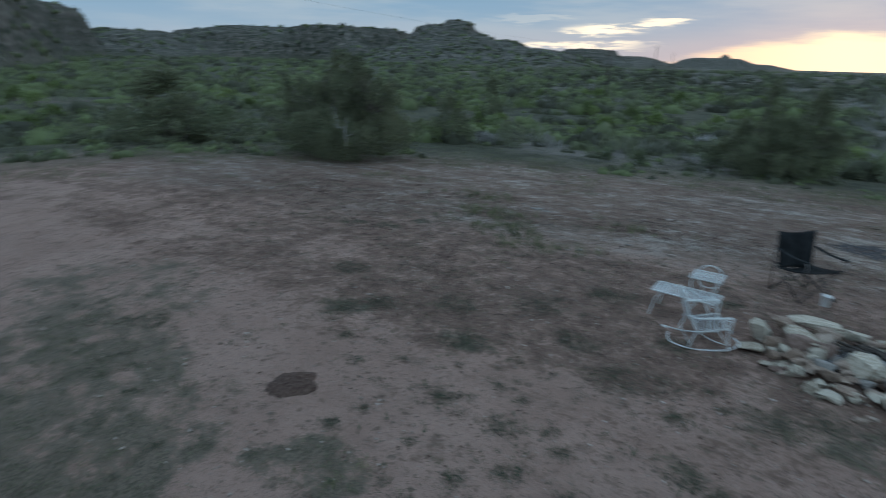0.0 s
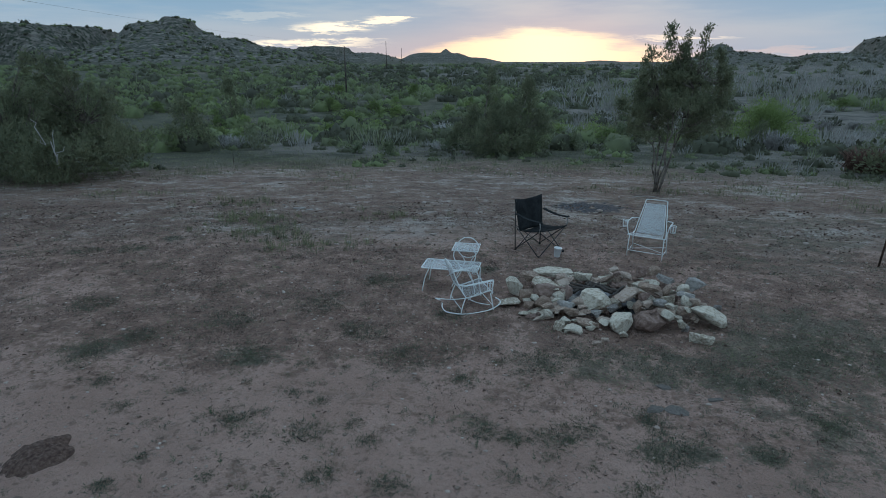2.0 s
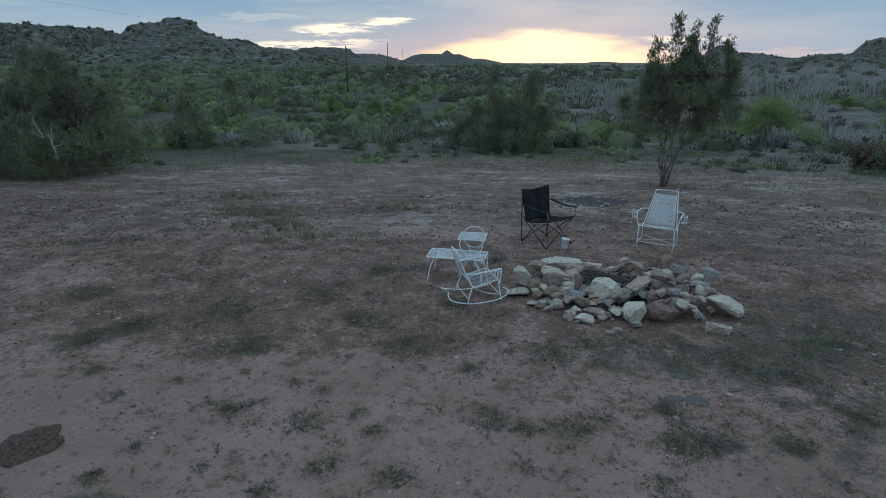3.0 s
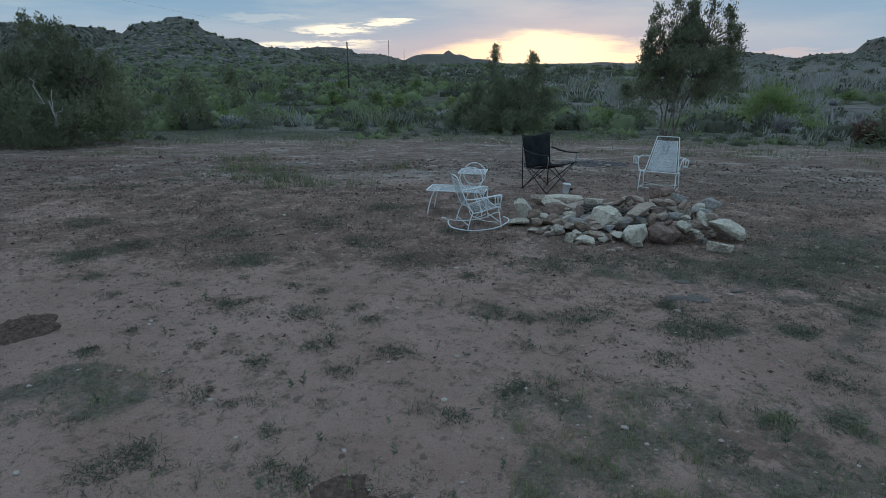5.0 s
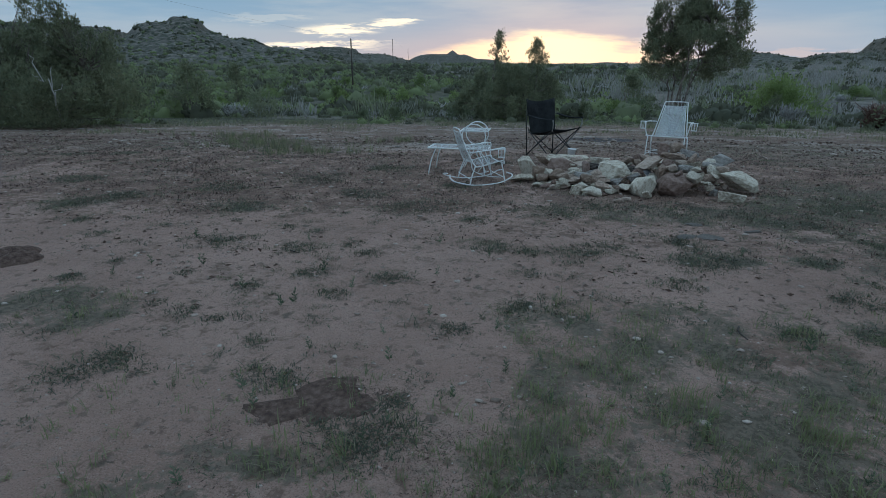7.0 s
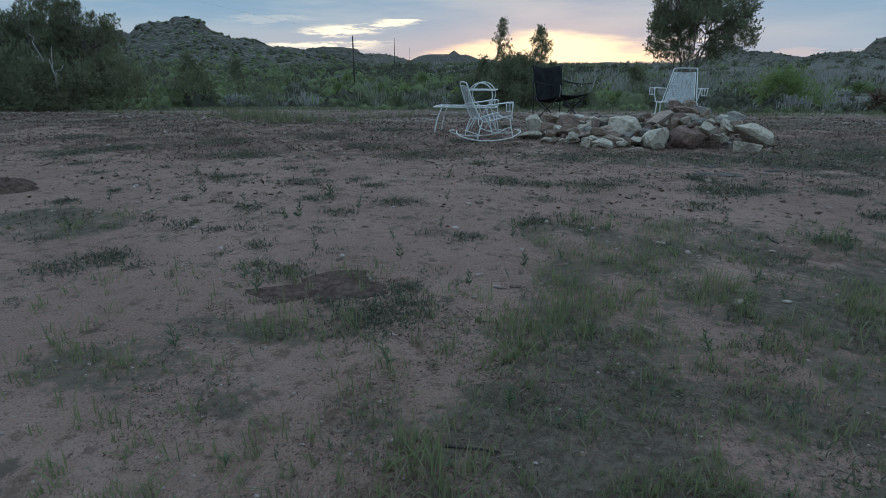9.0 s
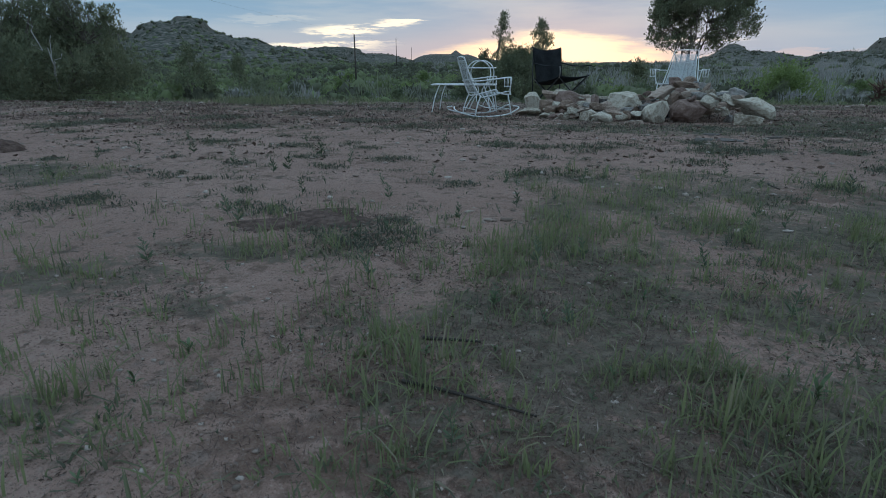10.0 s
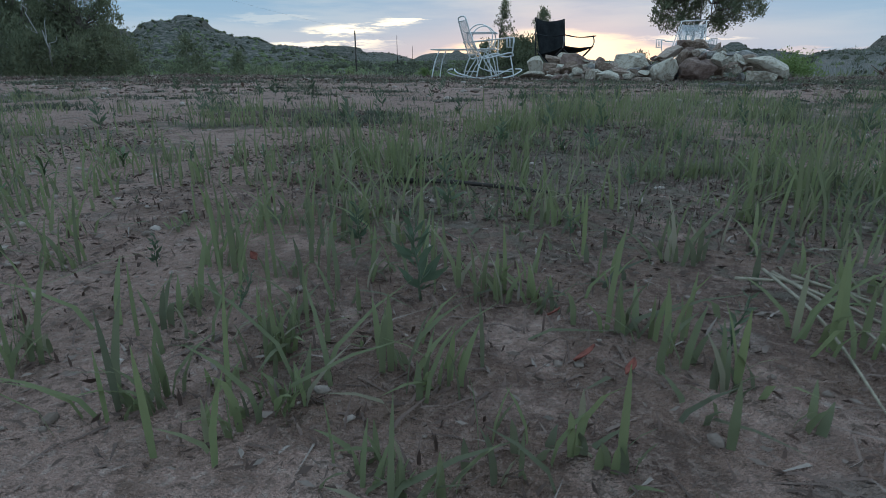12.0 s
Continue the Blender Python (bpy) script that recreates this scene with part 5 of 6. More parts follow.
def build_fire_ring():
    ring = thing("fire_ring", "low ring of piled white and tan stones round cold ash", "fire pit", pose(2.1, 7.4, at(2.1, 7.4)))
    mats = (STONE_WHITE, STONE_TAN, STONE_RED, STONE_GREY)
    meshes = {m.name: [stone_mesh("stone", 10 * i + j, m, 5 + 2 * j) for j in range(6)] for i, m in enumerate(mats)}

    def rng_pick(seq):
        return seq[int(rng.integers(len(seq)))]

    def lay(x, y, z, wide, deep, high, m, turn, tilt=(0, 0)):
        ob = new("stone", rng_pick(meshes[m.name]))
        ob.parent = ring
        ob.matrix_basis = pose(x - 2.1, y - 7.4, z, tilt[0], tilt[1], turn) @ Matrix.Diagonal((wide * 1.10, deep * 1.15, high * 1.2, 1))

    # the stones that can be told apart: x, y, z, half width, depth and height, kind, turn, lean
    front_course = (
        (2.99, 6.47, 0.05, 0.176, 0.124, 0.085, 0, -5, 0, 4),
        (3.23, 6.94, 0.14, 0.251, 0.143, 0.116, 0, -28, 0, 12),
        (2.04, 6.71, 0.14, 0.144, 0.167, 0.170, 0, 10, 8, 10),
        (2.41, 6.74, 0.13, 0.198, 0.140, 0.137, 2, 10, 0, 0),
        (2.66, 6.90, 0.15, 0.140, 0.099, 0.092, 1, -15, 0, 8),
        (1.41, 6.60, 0.04, 0.136, 0.097, 0.072, 0, -15, 0, 0),
        (1.25, 6.66, 0.05, 0.092, 0.072, 0.072, 0, 20, 0, 0),
        (1.59, 6.74, 0.08, 0.146, 0.103, 0.046, 1, -12, 0, 18),
        (1.67, 6.28, 0.02, 0.073, 0.051, 0.041, 1, 10, 0, 0),
        (1.78, 6.38, 0.02, 0.059, 0.042, 0.037, 1, -10, 0, 0),
        (2.88, 6.75, 0.04, 0.069, 0.052, 0.053, 3, 30, 0, 0),
    )
    left_course = (
        (1.01, 7.08, 0.04, 0.234, 0.166, 0.037, 0, 18, 0, -14),
        (0.81, 7.06, 0.03, 0.081, 0.057, 0.037, 0, 10, 0, 0),
        (1.16, 6.95, 0.05, 0.064, 0.047, 0.048, 1, 0, 0, 0),
        (1.29, 7.15, 0.09, 0.154, 0.109, 0.041, 1, 10, 0, -5),
        (1.52, 6.98, 0.09, 0.127, 0.090, 0.037, 1, -5, 0, 4),
        (1.41, 7.19, 0.14, 0.130, 0.092, 0.037, 3, -10, 0, 8),
        (1.08, 7.25, 0.13, 0.140, 0.099, 0.081, 1, 20, 0, 10),
        (1.16, 7.49, 0.18, 0.252, 0.179, 0.118, 2, -5, 0, 5),
        (0.88, 7.53, 0.12, 0.128, 0.091, 0.088, 1, 15, 0, 6),
        (0.71, 7.83, 0.14, 0.115, 0.127, 0.130, 0, 30, 0, -25),
        (0.62, 7.40, 0.05, 0.169, 0.119, 0.050, 0, 10, 0, -6),
    )
    back_course = (
        (1.14, 7.64, 0.27, 0.231, 0.163, 0.037, 0, -10, 0, 12),
        (0.96, 8.05, 0.22, 0.162, 0.115, 0.069, 1, -15, 0, 20),
        (1.34, 8.35, 0.20, 0.315, 0.190, 0.045, 0, 0, 0, 3),
        (1.45, 8.12, 0.18, 0.100, 0.071, 0.061, 1, 10, 0, 0),
        (1.80, 8.27, 0.16, 0.165, 0.117, 0.081, 0, -6, 0, -3),
        (2.11, 8.26, 0.11, 0.110, 0.078, 0.037, 0, 5, 0, 0),
        (2.45, 8.46, 0.12, 0.131, 0.093, 0.069, 2, 20, 0, 0),
        (2.38, 7.98, 0.12, 0.124, 0.088, 0.055, 2, -10, 0, 0),
        (2.39, 8.78, 0.08, 0.097, 0.069, 0.047, 1, 10, 0, 0),
        (3.39, 7.78, 0.18, 0.214, 0.152, 0.130, 3, -25, 0, 24),
        (3.57, 7.48, 0.03, 0.058, 0.050, 0.051, 3, 0, 0, 0),
    )
    middle = (
        (1.79, 7.27, 0.20, 0.244, 0.173, 0.105, 0, 4, 6, 0),
        (1.83, 7.00, 0.10, 0.135, 0.095, 0.043, 3, 8, 0, 0),
        (1.63, 6.99, 0.11, 0.103, 0.073, 0.037, 1, 0, 0, 0),
        (2.02, 7.11, 0.14, 0.088, 0.063, 0.062, 3, 15, 0, 0),
        (1.46, 7.54, 0.16, 0.068, 0.101, 0.103, 2, 30, 0, 10),
        (1.55, 7.41, 0.12, 0.084, 0.071, 0.073, 3, 0, 0, 0),
        (1.62, 7.14, 0.12, 0.073, 0.052, 0.037, 1, 0, 0, 0),
        (2.04, 6.99, 0.08, 0.063, 0.047, 0.048, 1, 0, 0, 0),
        (1.87, 6.88, 0.05, 0.102, 0.072, 0.037, 1, 10, 0, 0),
        (2.82, 7.08, 0.18, 0.079, 0.067, 0.069, 0, 20, 0, 15),
        (2.94, 7.06, 0.15, 0.111, 0.078, 0.066, 1, 0, 0, 0),
    )
    heap = (
        (2.22, 7.21, 0.30, 0.185, 0.131, 0.054, 1, 18, 0, -22),
        (2.52, 7.26, 0.40, 0.169, 0.120, 0.049, 1, -8, 0, 6),
        (2.55, 7.89, 0.39, 0.113, 0.081, 0.084, 2, 0, 0, 0),
        (2.74, 7.87, 0.41, 0.113, 0.080, 0.065, 1, 20, 0, -20),
        (2.87, 7.66, 0.37, 0.135, 0.096, 0.041, 3, -20, 0, 14),
        (2.28, 6.89, 0.25, 0.054, 0.092, 0.094, 1, 0, 0, 6),
        (2.41, 6.92, 0.30, 0.093, 0.066, 0.050, 1, 20, 0, -12),
        (2.44, 7.12, 0.31, 0.120, 0.085, 0.056, 2, 0, 0, 0),
        (2.78, 7.34, 0.33, 0.041, 0.097, 0.099, 1, -10, 0, 28),
        (2.61, 7.01, 0.28, 0.094, 0.067, 0.047, 3, -6, 0, 3),
        (3.03, 7.29, 0.29, 0.130, 0.092, 0.037, 3, -15, 0, 6),
    )
    for course in (front_course, left_course, back_course, middle, heap):
        for x, y, z, wide, deep, high, m, turn, roll, lean in course:
            lay(x, y, z, wide, deep, high, mats[m], turn, (roll, lean))
    # rubble between them and round the foot
    for k in range(170):
        a, q = rng.uniform(0, 2 * math.pi), rng.uniform(0.0, 1.0) ** 0.8
        ix, iy, ox, oy = 1.95 + 0.45 * math.cos(a), 7.75 + 0.28 * math.sin(a), 2.05 + 1.36 * math.cos(a), 7.42 + 1.02 * math.sin(a)
        x, y = ix + (ox - ix) * q, iy + (oy - iy) * q
        right = smooth(np.array([x]), 1.9, 2.6)[0]
        top = (0.15 + 0.20 * right) * math.sin(math.pi * min(1.0, q * 0.85 + 0.12)) ** 0.8
        w = rng.uniform(0.035, 0.085) * (1.1 - 0.3 * q)
        lay(x, y, 0.02 + rng.uniform(0.2, 1.0) * top, w * rng.uniform(1.0, 1.8), w * rng.uniform(0.9, 1.3), w * rng.uniform(0.45, 0.9), rng_pick((STONE_WHITE, STONE_WHITE, STONE_TAN, STONE_TAN, STONE_TAN, STONE_RED)), rng.uniform(0, 360), (rng.normal() * 14, rng.normal() * 14))
    s = Shape()
    s.sheet(lambda u, v: (-0.15 + 1.0 * (u - 0.5), 0.3 + 0.7 * (v - 0.5), 0.07 + 0.05 * math.cos((u - 0.5) * 5) * math.cos((v - 0.5) * 5) + 0.03 * noise.noise(Vector((u * 9, v * 9, 0)))), 24, 18, 0.03)
    part("ash_bed", s, ASH, ring, "grey ash and charcoal")
    for k in range(9):
        s = Shape()
        a = rng.uniform(0, 3.14)
        branch_line(s, (-0.22 * math.cos(a), -0.22 * math.sin(a), 0), (0.22 * math.cos(a), 0.22 * math.sin(a), 0.04), 0.025, 0.018, 0.01, 4, 6)
        ob = part("charred_stick", s, STICK, ring)
        ob.location = (rng.uniform(-0.4, 0.1), rng.uniform(0.15, 0.45), 0.15)


build_fire_ring()


# ---- furniture ----
def white_rocker():
    """A low patio rocker: bent tube, expanded metal, cup cages on the arms. It faces +x."""
    root = thing("rocking_chair", "low white metal patio rocker with mesh seat and back", "chair")
    slope, back, rise = 0.165, (0.44, 0.28), 0.0
    T = 0.009
    s = Shape()
    for sy in (-1, 1):
        w0, w1 = 0.26 * sy, slope * sy
        s.tube(bow([(0.34, w0, 0.30), (0.30, w0, 0.335), (0.0, w0 * 0.97, 0.27), (-0.10, w0 * 0.95, 0.29), (-0.21, (w0 + w1) * 0.44, 0.52 + rise * 0.5), (-0.285, w1, 0.74 + rise), (-0.295, w1 * 0.8, 0.775 + rise)], 5), T)
    s.tube(bow([(-0.295, -slope * 0.8, 0.775 + rise), (-0.30, 0, 0.785 + rise), (-0.295, slope * 0.8, 0.775 + rise)], 5), T)
    s.tube(bow([(0.34, -0.27, 0.30), (0.352, 0, 0.285), (0.34, 0.27, 0.30)], 5), T)
    part("seat_frame", s, WHITE_METAL, root)
    prof = bow([(0.325, 0, 0.325), (0.02, 0, 0.285), (-0.075, 0, 0.292)], 6)
    s = Shape()
    s.sheet(lambda u, v: (prof[min(12, int(round(u * 12)))].x, (v - 0.5) * 0.50, prof[min(12, int(round(u * 12)))].z - 0.018 * math.sin(math.pi * v)), 12, 6, 0.003)
    part("seat", s, MESH_WHITE, root, "white expanded metal seat")
    s = Shape()
    s.sheet(lambda u, v: (-0.105 - 0.18 * u - 0.02 * math.sin(math.pi * u), (v - 0.5) * (back[0] + (back[1] - back[0]) * u), 0.31 + (0.42 + rise * 0.8) * u), 10, 6, 0.003)
    part("backrest", s, MESH_WHITE, root, "white expanded metal back")
    for u in (0.0, 1.0):
        s = Shape()
        half = 0.5 * (back[0] + (back[1] - back[0]) * u)
        z = 0.31 + (0.42 + rise * 0.8) * u
        s.tube([(-0.105 - 0.18 * u, -half - 0.02, z), (-0.105 - 0.18 * u, half + 0.02, z)], 0.006, 6)
        part("back_rail", s, WHITE_METAL, root)
    for sy in (-1, 1):
        s = Shape()
        y = 0.295 * sy
        s.tube(bow([(-0.20, 0.225 * sy, 0.47), (-0.12, y, 0.475), (0.12, y, 0.50), (0.30, y, 0.52), (0.335, y, 0.50), (0.325, y * 0.97, 0.40), (0.325, 0.27 * sy, 0.31)], 5), T)
        s.tube(bow([(-0.14, y * 1.09, 0.475), (0.12, y * 1.12, 0.502), (0.30, y * 1.12, 0.522)], 4), 0.006, 6)
        arm = part("armrest", s, WHITE_METAL, root)
        s = Shape()
        for z, r in ((0.515, 0.05), (0.40, 0.045)):
            s.tube([(0.26 + r * math.cos(a), y * 1.18 + r * math.sin(a), z) for a in np.linspace(0, 2 * math.pi, 16, endpoint=False)], 0.005, 6, True)
        for a in np.linspace(0, 2 * math.pi, 6, endpoint=False):
            s.tube([(0.26 + 0.05 * math.cos(a), y * 1.18 + 0.05 * math.sin(a), 0.515), (0.26 + 0.045 * math.cos(a), y * 1.18 + 0.045 * math.sin(a), 0.40)], 0.004, 6)
        part("cup_holder", s, WHITE_METAL, arm, "round wire cup cage")
        for fx, fz in ((0.30, 0.30), (-0.09, 0.28)):
            s = Shape()
            s.tube(bow([(fx, 0.268 * sy, fz), (fx + (0.03 if fx > 0 else -0.05), 0.28 * sy, 0.15), (fx + (0.05 if fx > 0 else -0.08), 0.285 * sy, 0.022)], 4), T)
            part("leg", s, WHITE_METAL, root)
    s = Shape()
    for sy in (-1, 1):
        s.tube(bow([(-0.40, 0.06 * sy, 0.13), (-0.43, 0.18 * sy, 0.11), (-0.38, 0.265 * sy, 0.07), (-0.15, 0.285 * sy, 0.015), (0.08, 0.285 * sy, 0.010), (0.30, 0.285 * sy, 0.035), (0.45, 0.27 * sy, 0.10), (0.49, 0.19 * sy, 0.125), (0.46, 0.07 * sy, 0.13)], 6), T)
    part("rocker_base", s, WHITE_METAL, root)
    for x in (-0.17, 0.34):
        s = Shape()
        s.tube([(x, -0.285, 0.10), (x, 0.285, 0.10)], 0.006, 6)
        part("cross_bar", s, WHITE_METAL, root)
    for sy in (-1, 1):
        s = Shape()
        s.tube(bow([(0.02, 0.25 * sy, 0.27), (0.0, 0.1 * sy, 0.15), (0.13, -0.1 * sy, 0.10), (0.30, -0.25 * sy, 0.10)], 5), 0.006, 6)
        part("brace", s, WHITE_METAL, root)
    return root


def spring_chair():
    """A patio armchair with one long tapering mesh back in a tube frame; it faces +x."""
    root = thing("patio_chair", "white metal patio armchair with a tall tapering mesh back", "chair")
    T = 0.009

    def side(u, k=1.0):
        """Along the frame from the top of the back, u = 0, to the front of the seat, u = 1: x, half width, z."""
        x = -0.34 + 0.34 * min(1, u / 0.72) if u < 0.72 else 0.36 * (u - 0.72) / 0.28
        z = 0.96 - 0.58 * u / 0.72 if u < 0.72 else 0.38 + 0.06 * (u - 0.72) / 0.28
        return x, (0.20 + 0.13 * u) * k, z
    s = Shape()
    for sy in (-1, 1):
        s.tube(bow([(side(u)[0], sy * side(u)[1], side(u)[2]) for u in (0.0, 0.2, 0.45, 0.68, 0.76, 0.9, 1.0)], 4), T)
    s.tube(bow([(-0.34, -0.20, 0.96), (-0.352, -0.16, 0.985), (-0.352, 0.16, 0.985), (-0.34, 0.20, 0.96)], 5), T)
    s.tube(bow([(0.36, -0.33, 0.44), (0.372, -0.28, 0.43), (0.372, 0.28, 0.43), (0.36, 0.33, 0.44)], 5), T)
    part("seat_frame", s, WHITE_METAL, root)
    for name, a, b, label in (("backrest", 0.05, 0.71, "white expanded metal back"), ("seat", 0.73, 0.99, "white expanded metal seat")):
        s = Shape()
        s.sheet(lambda u, v: (side(a + (b - a) * u)[0] - 0.012 * math.sin(math.pi * v), (v - 0.5) * 2 * side(a + (b - a) * u, 0.86)[1], side(a + (b - a) * u)[2] - 0.006 * math.sin(math.pi * v)), 10, 6, 0.003)
        part(name, s, MESH_WHITE, root, label)
    for sy in (-1, 1):
        s = Shape()
        s.tube([(side(u)[0] + 0.004, sy * side(u, 0.86)[1], side(u)[2]) for u in (0.05, 0.3, 0.55, 0.71)], 0.006, 6)
        part("back_rail", s, WHITE_METAL, root)
        s = Shape()
        y = 0.37 * sy
        s.tube(bow([(-0.16, 0.27 * sy, 0.64), (-0.10, y, 0.645), (0.14, y * 1.02, 0.66), (0.30, y * 1.02, 0.66), (0.335, y, 0.62), (0.335, 0.35 * sy, 0.50), (0.33, 0.325 * sy, 0.43)], 5), T)
        arm = part("armrest", s, WHITE_METAL, root)
        s = Shape()
        for z, r in ((0.665, 0.052), (0.54, 0.045)):
            s.tube([(0.22 + r * math.cos(a), y * 1.16 + r * math.sin(a), z) for a in np.linspace(0, 2 * math.pi, 16, endpoint=False)], 0.005, 6, True)
        for a in np.linspace(0, 2 * math.pi, 6, endpoint=False):
            s.tube([(0.22 + 0.052 * math.cos(a), y * 1.16 + 0.052 * math.sin(a), 0.665), (0.22 + 0.045 * math.cos(a), y * 1.16 + 0.045 * math.sin(a), 0.54)], 0.004, 6)
        part("cup_holder", s, WHITE_METAL, arm, "round wire cup cage")
        for fx, tx, fz in ((0.33, 0.38, 0.43), (0.0, -0.12, 0.40)):
            s = Shape()
            s.tube([(fx, 0.31 * sy, fz), ((fx + tx) / 2, 0.315 * sy, fz / 2), (tx, 0.32 * sy, 0.0)], T)
            part("leg", s, WHITE_METAL, root)
        s = Shape()
        s.tube([(0.375, 0.32 * sy, 0.10), (-0.10, 0.318 * sy, 0.10)], 0.006, 6)
        part("side_bar", s, WHITE_METAL, root)
        s = Shape()
        s.tube([(0.36, 0.315 * sy, 0.16), (-0.09, -0.315 * sy, 0.14)], 0.005, 6)
        part("brace", s, WHITE_METAL, root)
    s = Shape()
    s.tube([(0.37, -0.32, 0.13), (0.37, 0.32, 0.13)], 0.006, 6)
    part("cross_bar", s, WHITE_METAL, root)
    return root


def coffee_table():
    root = thing("coffee_table", "long low white metal table with mesh top on bent tube legs", "table")
    s = Shape()
    w, d, z = 0.43, 0.21, 0.365
    c = 0.02
    s.tube([(-w + c, -d, z), (w - c, -d, z), (w, -d + c, z), (w, d - c, z), (w - c, d, z), (-w + c, d, z), (-w, d - c, z), (-w, -d + c, z)], 0.009, 6, True)
    part("rim", s, WHITE_METAL, root)
    s = Shape()
    s.sheet(lambda u, v: ((u - 0.5) * 2 * w, (v - 0.5) * 2 * d, z + 0.002 - 0.006 * math.sin(math.pi * u)), 12, 6, 0.004)
    part("tabletop", s, MESH_WHITE, root, "white expanded metal top")
    for sx in (-1, 1):
        for sy in (-1, 1):
            s = Shape()
            s.tube(bow([(sx * (w - 0.12), sy * d * 0.95, z - 0.01), (sx * (w - 0.06), sy * d * 1.0, z - 0.16), (sx * (w - 0.02), sy * d * 1.12, 0.0)], 4), 0.008)
            part("leg", s, WHITE_METAL, root)
    return root


def ring_table():
    root = thing("side_table", "small white metal side table held by two tube rings", "table")
    z, w = 0.585, 0.2
    s = Shape()
    s.tube([(-w, -w, z), (w, -w, z), (w, w, z), (-w, w, z)], 0.008, 6, True)
    part("rim", s, WHITE_METAL, root)
    s = Shape()
    s.sheet(lambda u, v: ((u - 0.5) * 2 * w, (v - 0.5) * 2 * w, z + 0.003), 6, 6, 0.004)
    part("tabletop", s, MESH_WHITE, root, "white expanded metal top")
    for sy in (-1, 1):
        s = Shape()
        s.tube([(0.17 * math.cos(a), sy * 0.20, 0.515 + 0.17 * math.sin(a)) for a in np.linspace(0, 2 * math.pi, 32, endpoint=False)], 0.008, 8, True)
        part("ring", s, WHITE_METAL, root)
        for sx in (-1, 1):
            s = Shape()
            s.tube(bow([(sx * 0.10, sy * 0.20, 0.375), (sx * 0.05, sy * 0.20, 0.26), (sx * 0.13, sy * 0.215, 0.12), (sx * 0.19, sy * 0.23, 0.0)], 5), 0.008)
            part("leg", s, WHITE_METAL, root)
    return root


def camp_chair():
    """A folding quad chair; it faces +x."""
    root = thing("camp_chair", "black folding camp chair with cloth seat and steel legs", "chair")
    hw = 0.31
    s = Shape()
    s.sheet(lambda u, v: (-0.21 - 0.10 * u + 0.05 * math.sin(math.pi * v) * -1, (v - 0.5) * 2 * hw * (0.86 + 0.14 * u), 0.33 + 0.54 * u - 0.045 * math.sin(math.pi * v) * u), 10, 8, 0.012)
    part("backrest", s, BLACK_CLOTH, root)
    s = Shape()
    s.sheet(lambda u, v: (-0.26 + 0.56 * u, (v - 0.5) * 2 * hw * (1 - 0.1 * (1 - u)), 0.36 + 0.10 * u * u - 0.05 * math.sin(math.pi * v) * (1 - 0.5 * u)), 10, 8, 0.012)
    part("seat", s, BLACK_CLOTH, root)
    for sy in (-1, 1):
        s = Shape()
        s.sheet(lambda u, v: (-0.25 + 0.56 * u, sy * (hw + 0.005) + (v - 0.5) * 0.055, 0.635 - 0.025 * math.sin(math.pi * u) - 0.03 * u), 8, 3, 0.012)
        part("armrest", s, BLACK_CLOTH, root)
        s = Shape()
        s.tube([(-0.27, sy * 0.29, 0.0), (-0.285, sy * 0.30, 0.45), (-0.31, sy * 0.285, 0.87)], 0.009)
        part("back_post", s, DARK_STEEL, root)
        s = Shape()
        s.tube(bow([(0.27, sy * 0.30, 0.43), (0.30, sy * 0.315, 0.52), (0.28, sy * 0.31, 0.60)], 4), 0.009)
        part("arm_post", s, GREY_STEEL, root)
        for a, b in (((0.27, sy * 0.28, 0.0), (-0.26, sy * 0.29, 0.40)), ((-0.27, sy * 0.29, 0.02), (0.27, sy * 0.29, 0.44))):
            s = Shape()
            s.tube([a, b], 0.008)
            part("side_leg", s, DARK_STEEL, root)
        for x in (0.27, -0.27):
            s = Shape()
            s.tube([(x, -sy * 0.28, 0.01), (x, sy * 0.28, 0.42)], 0.008)
            leg = part("cross_leg", s, DARK_STEEL, root)
            s = Shape()
            s.lathe([(0.016, -0.004), (0.018, 0.0), (0.018, 0.02), (0.010, 0.03)], 10, (x, sy * 0.285, 0.0))
            part("foot", s, BLACK_CLOTH, leg, "black plastic foot")
    return root


def bucket(x, y):
    root = thing("plastic_cup", "large white plastic cup standing on the soil", "cup", pose(x, y, at(x, y) - 0.003, 3, 4, 20))
    s = Shape()
    s.lathe([(0.05, 0.0), (0.052, 0.004), (0.072, 0.17), (0.076, 0.172), (0.076, 0.18), (0.070, 0.18), (0.050, 0.012)], 24)
    part("cup_wall", s, PLASTIC, root)


def build_furniture():
    put(white_rocker(), 0.0, 7.30, 20, 0.92, 0.0)
    put(spring_chair(), 3.34, 10.19, -116, 0.973, 0.0)
    put(coffee_table(), -0.25, 8.02, -8, 1.0, 0.0)
    put(ring_table(), -0.03, 8.25, -6, 1.0, 0.0)
    put(camp_chair(), 1.30, 10.13, -50, 1.136, 0.0)
    bucket(1.59, 9.78)
    post = thing("fence_post", "thin rusty steel fence post leaning a little", "post", pose(7.10, 9.59, at(7.10, 9.59), 0, 3, 10))
    s = Shape()
    s.tube([(0, 0, -0.2), (0, 0, 2.0)], 0.018, 4)
    part("stake", s, RUST, post)
    s = Shape()
    s.tube([(0.02, 0, -0.2), (0.02, 0, 2.0)], 0.008, 4)
    part("rib", s, RUST, post)


build_furniture()


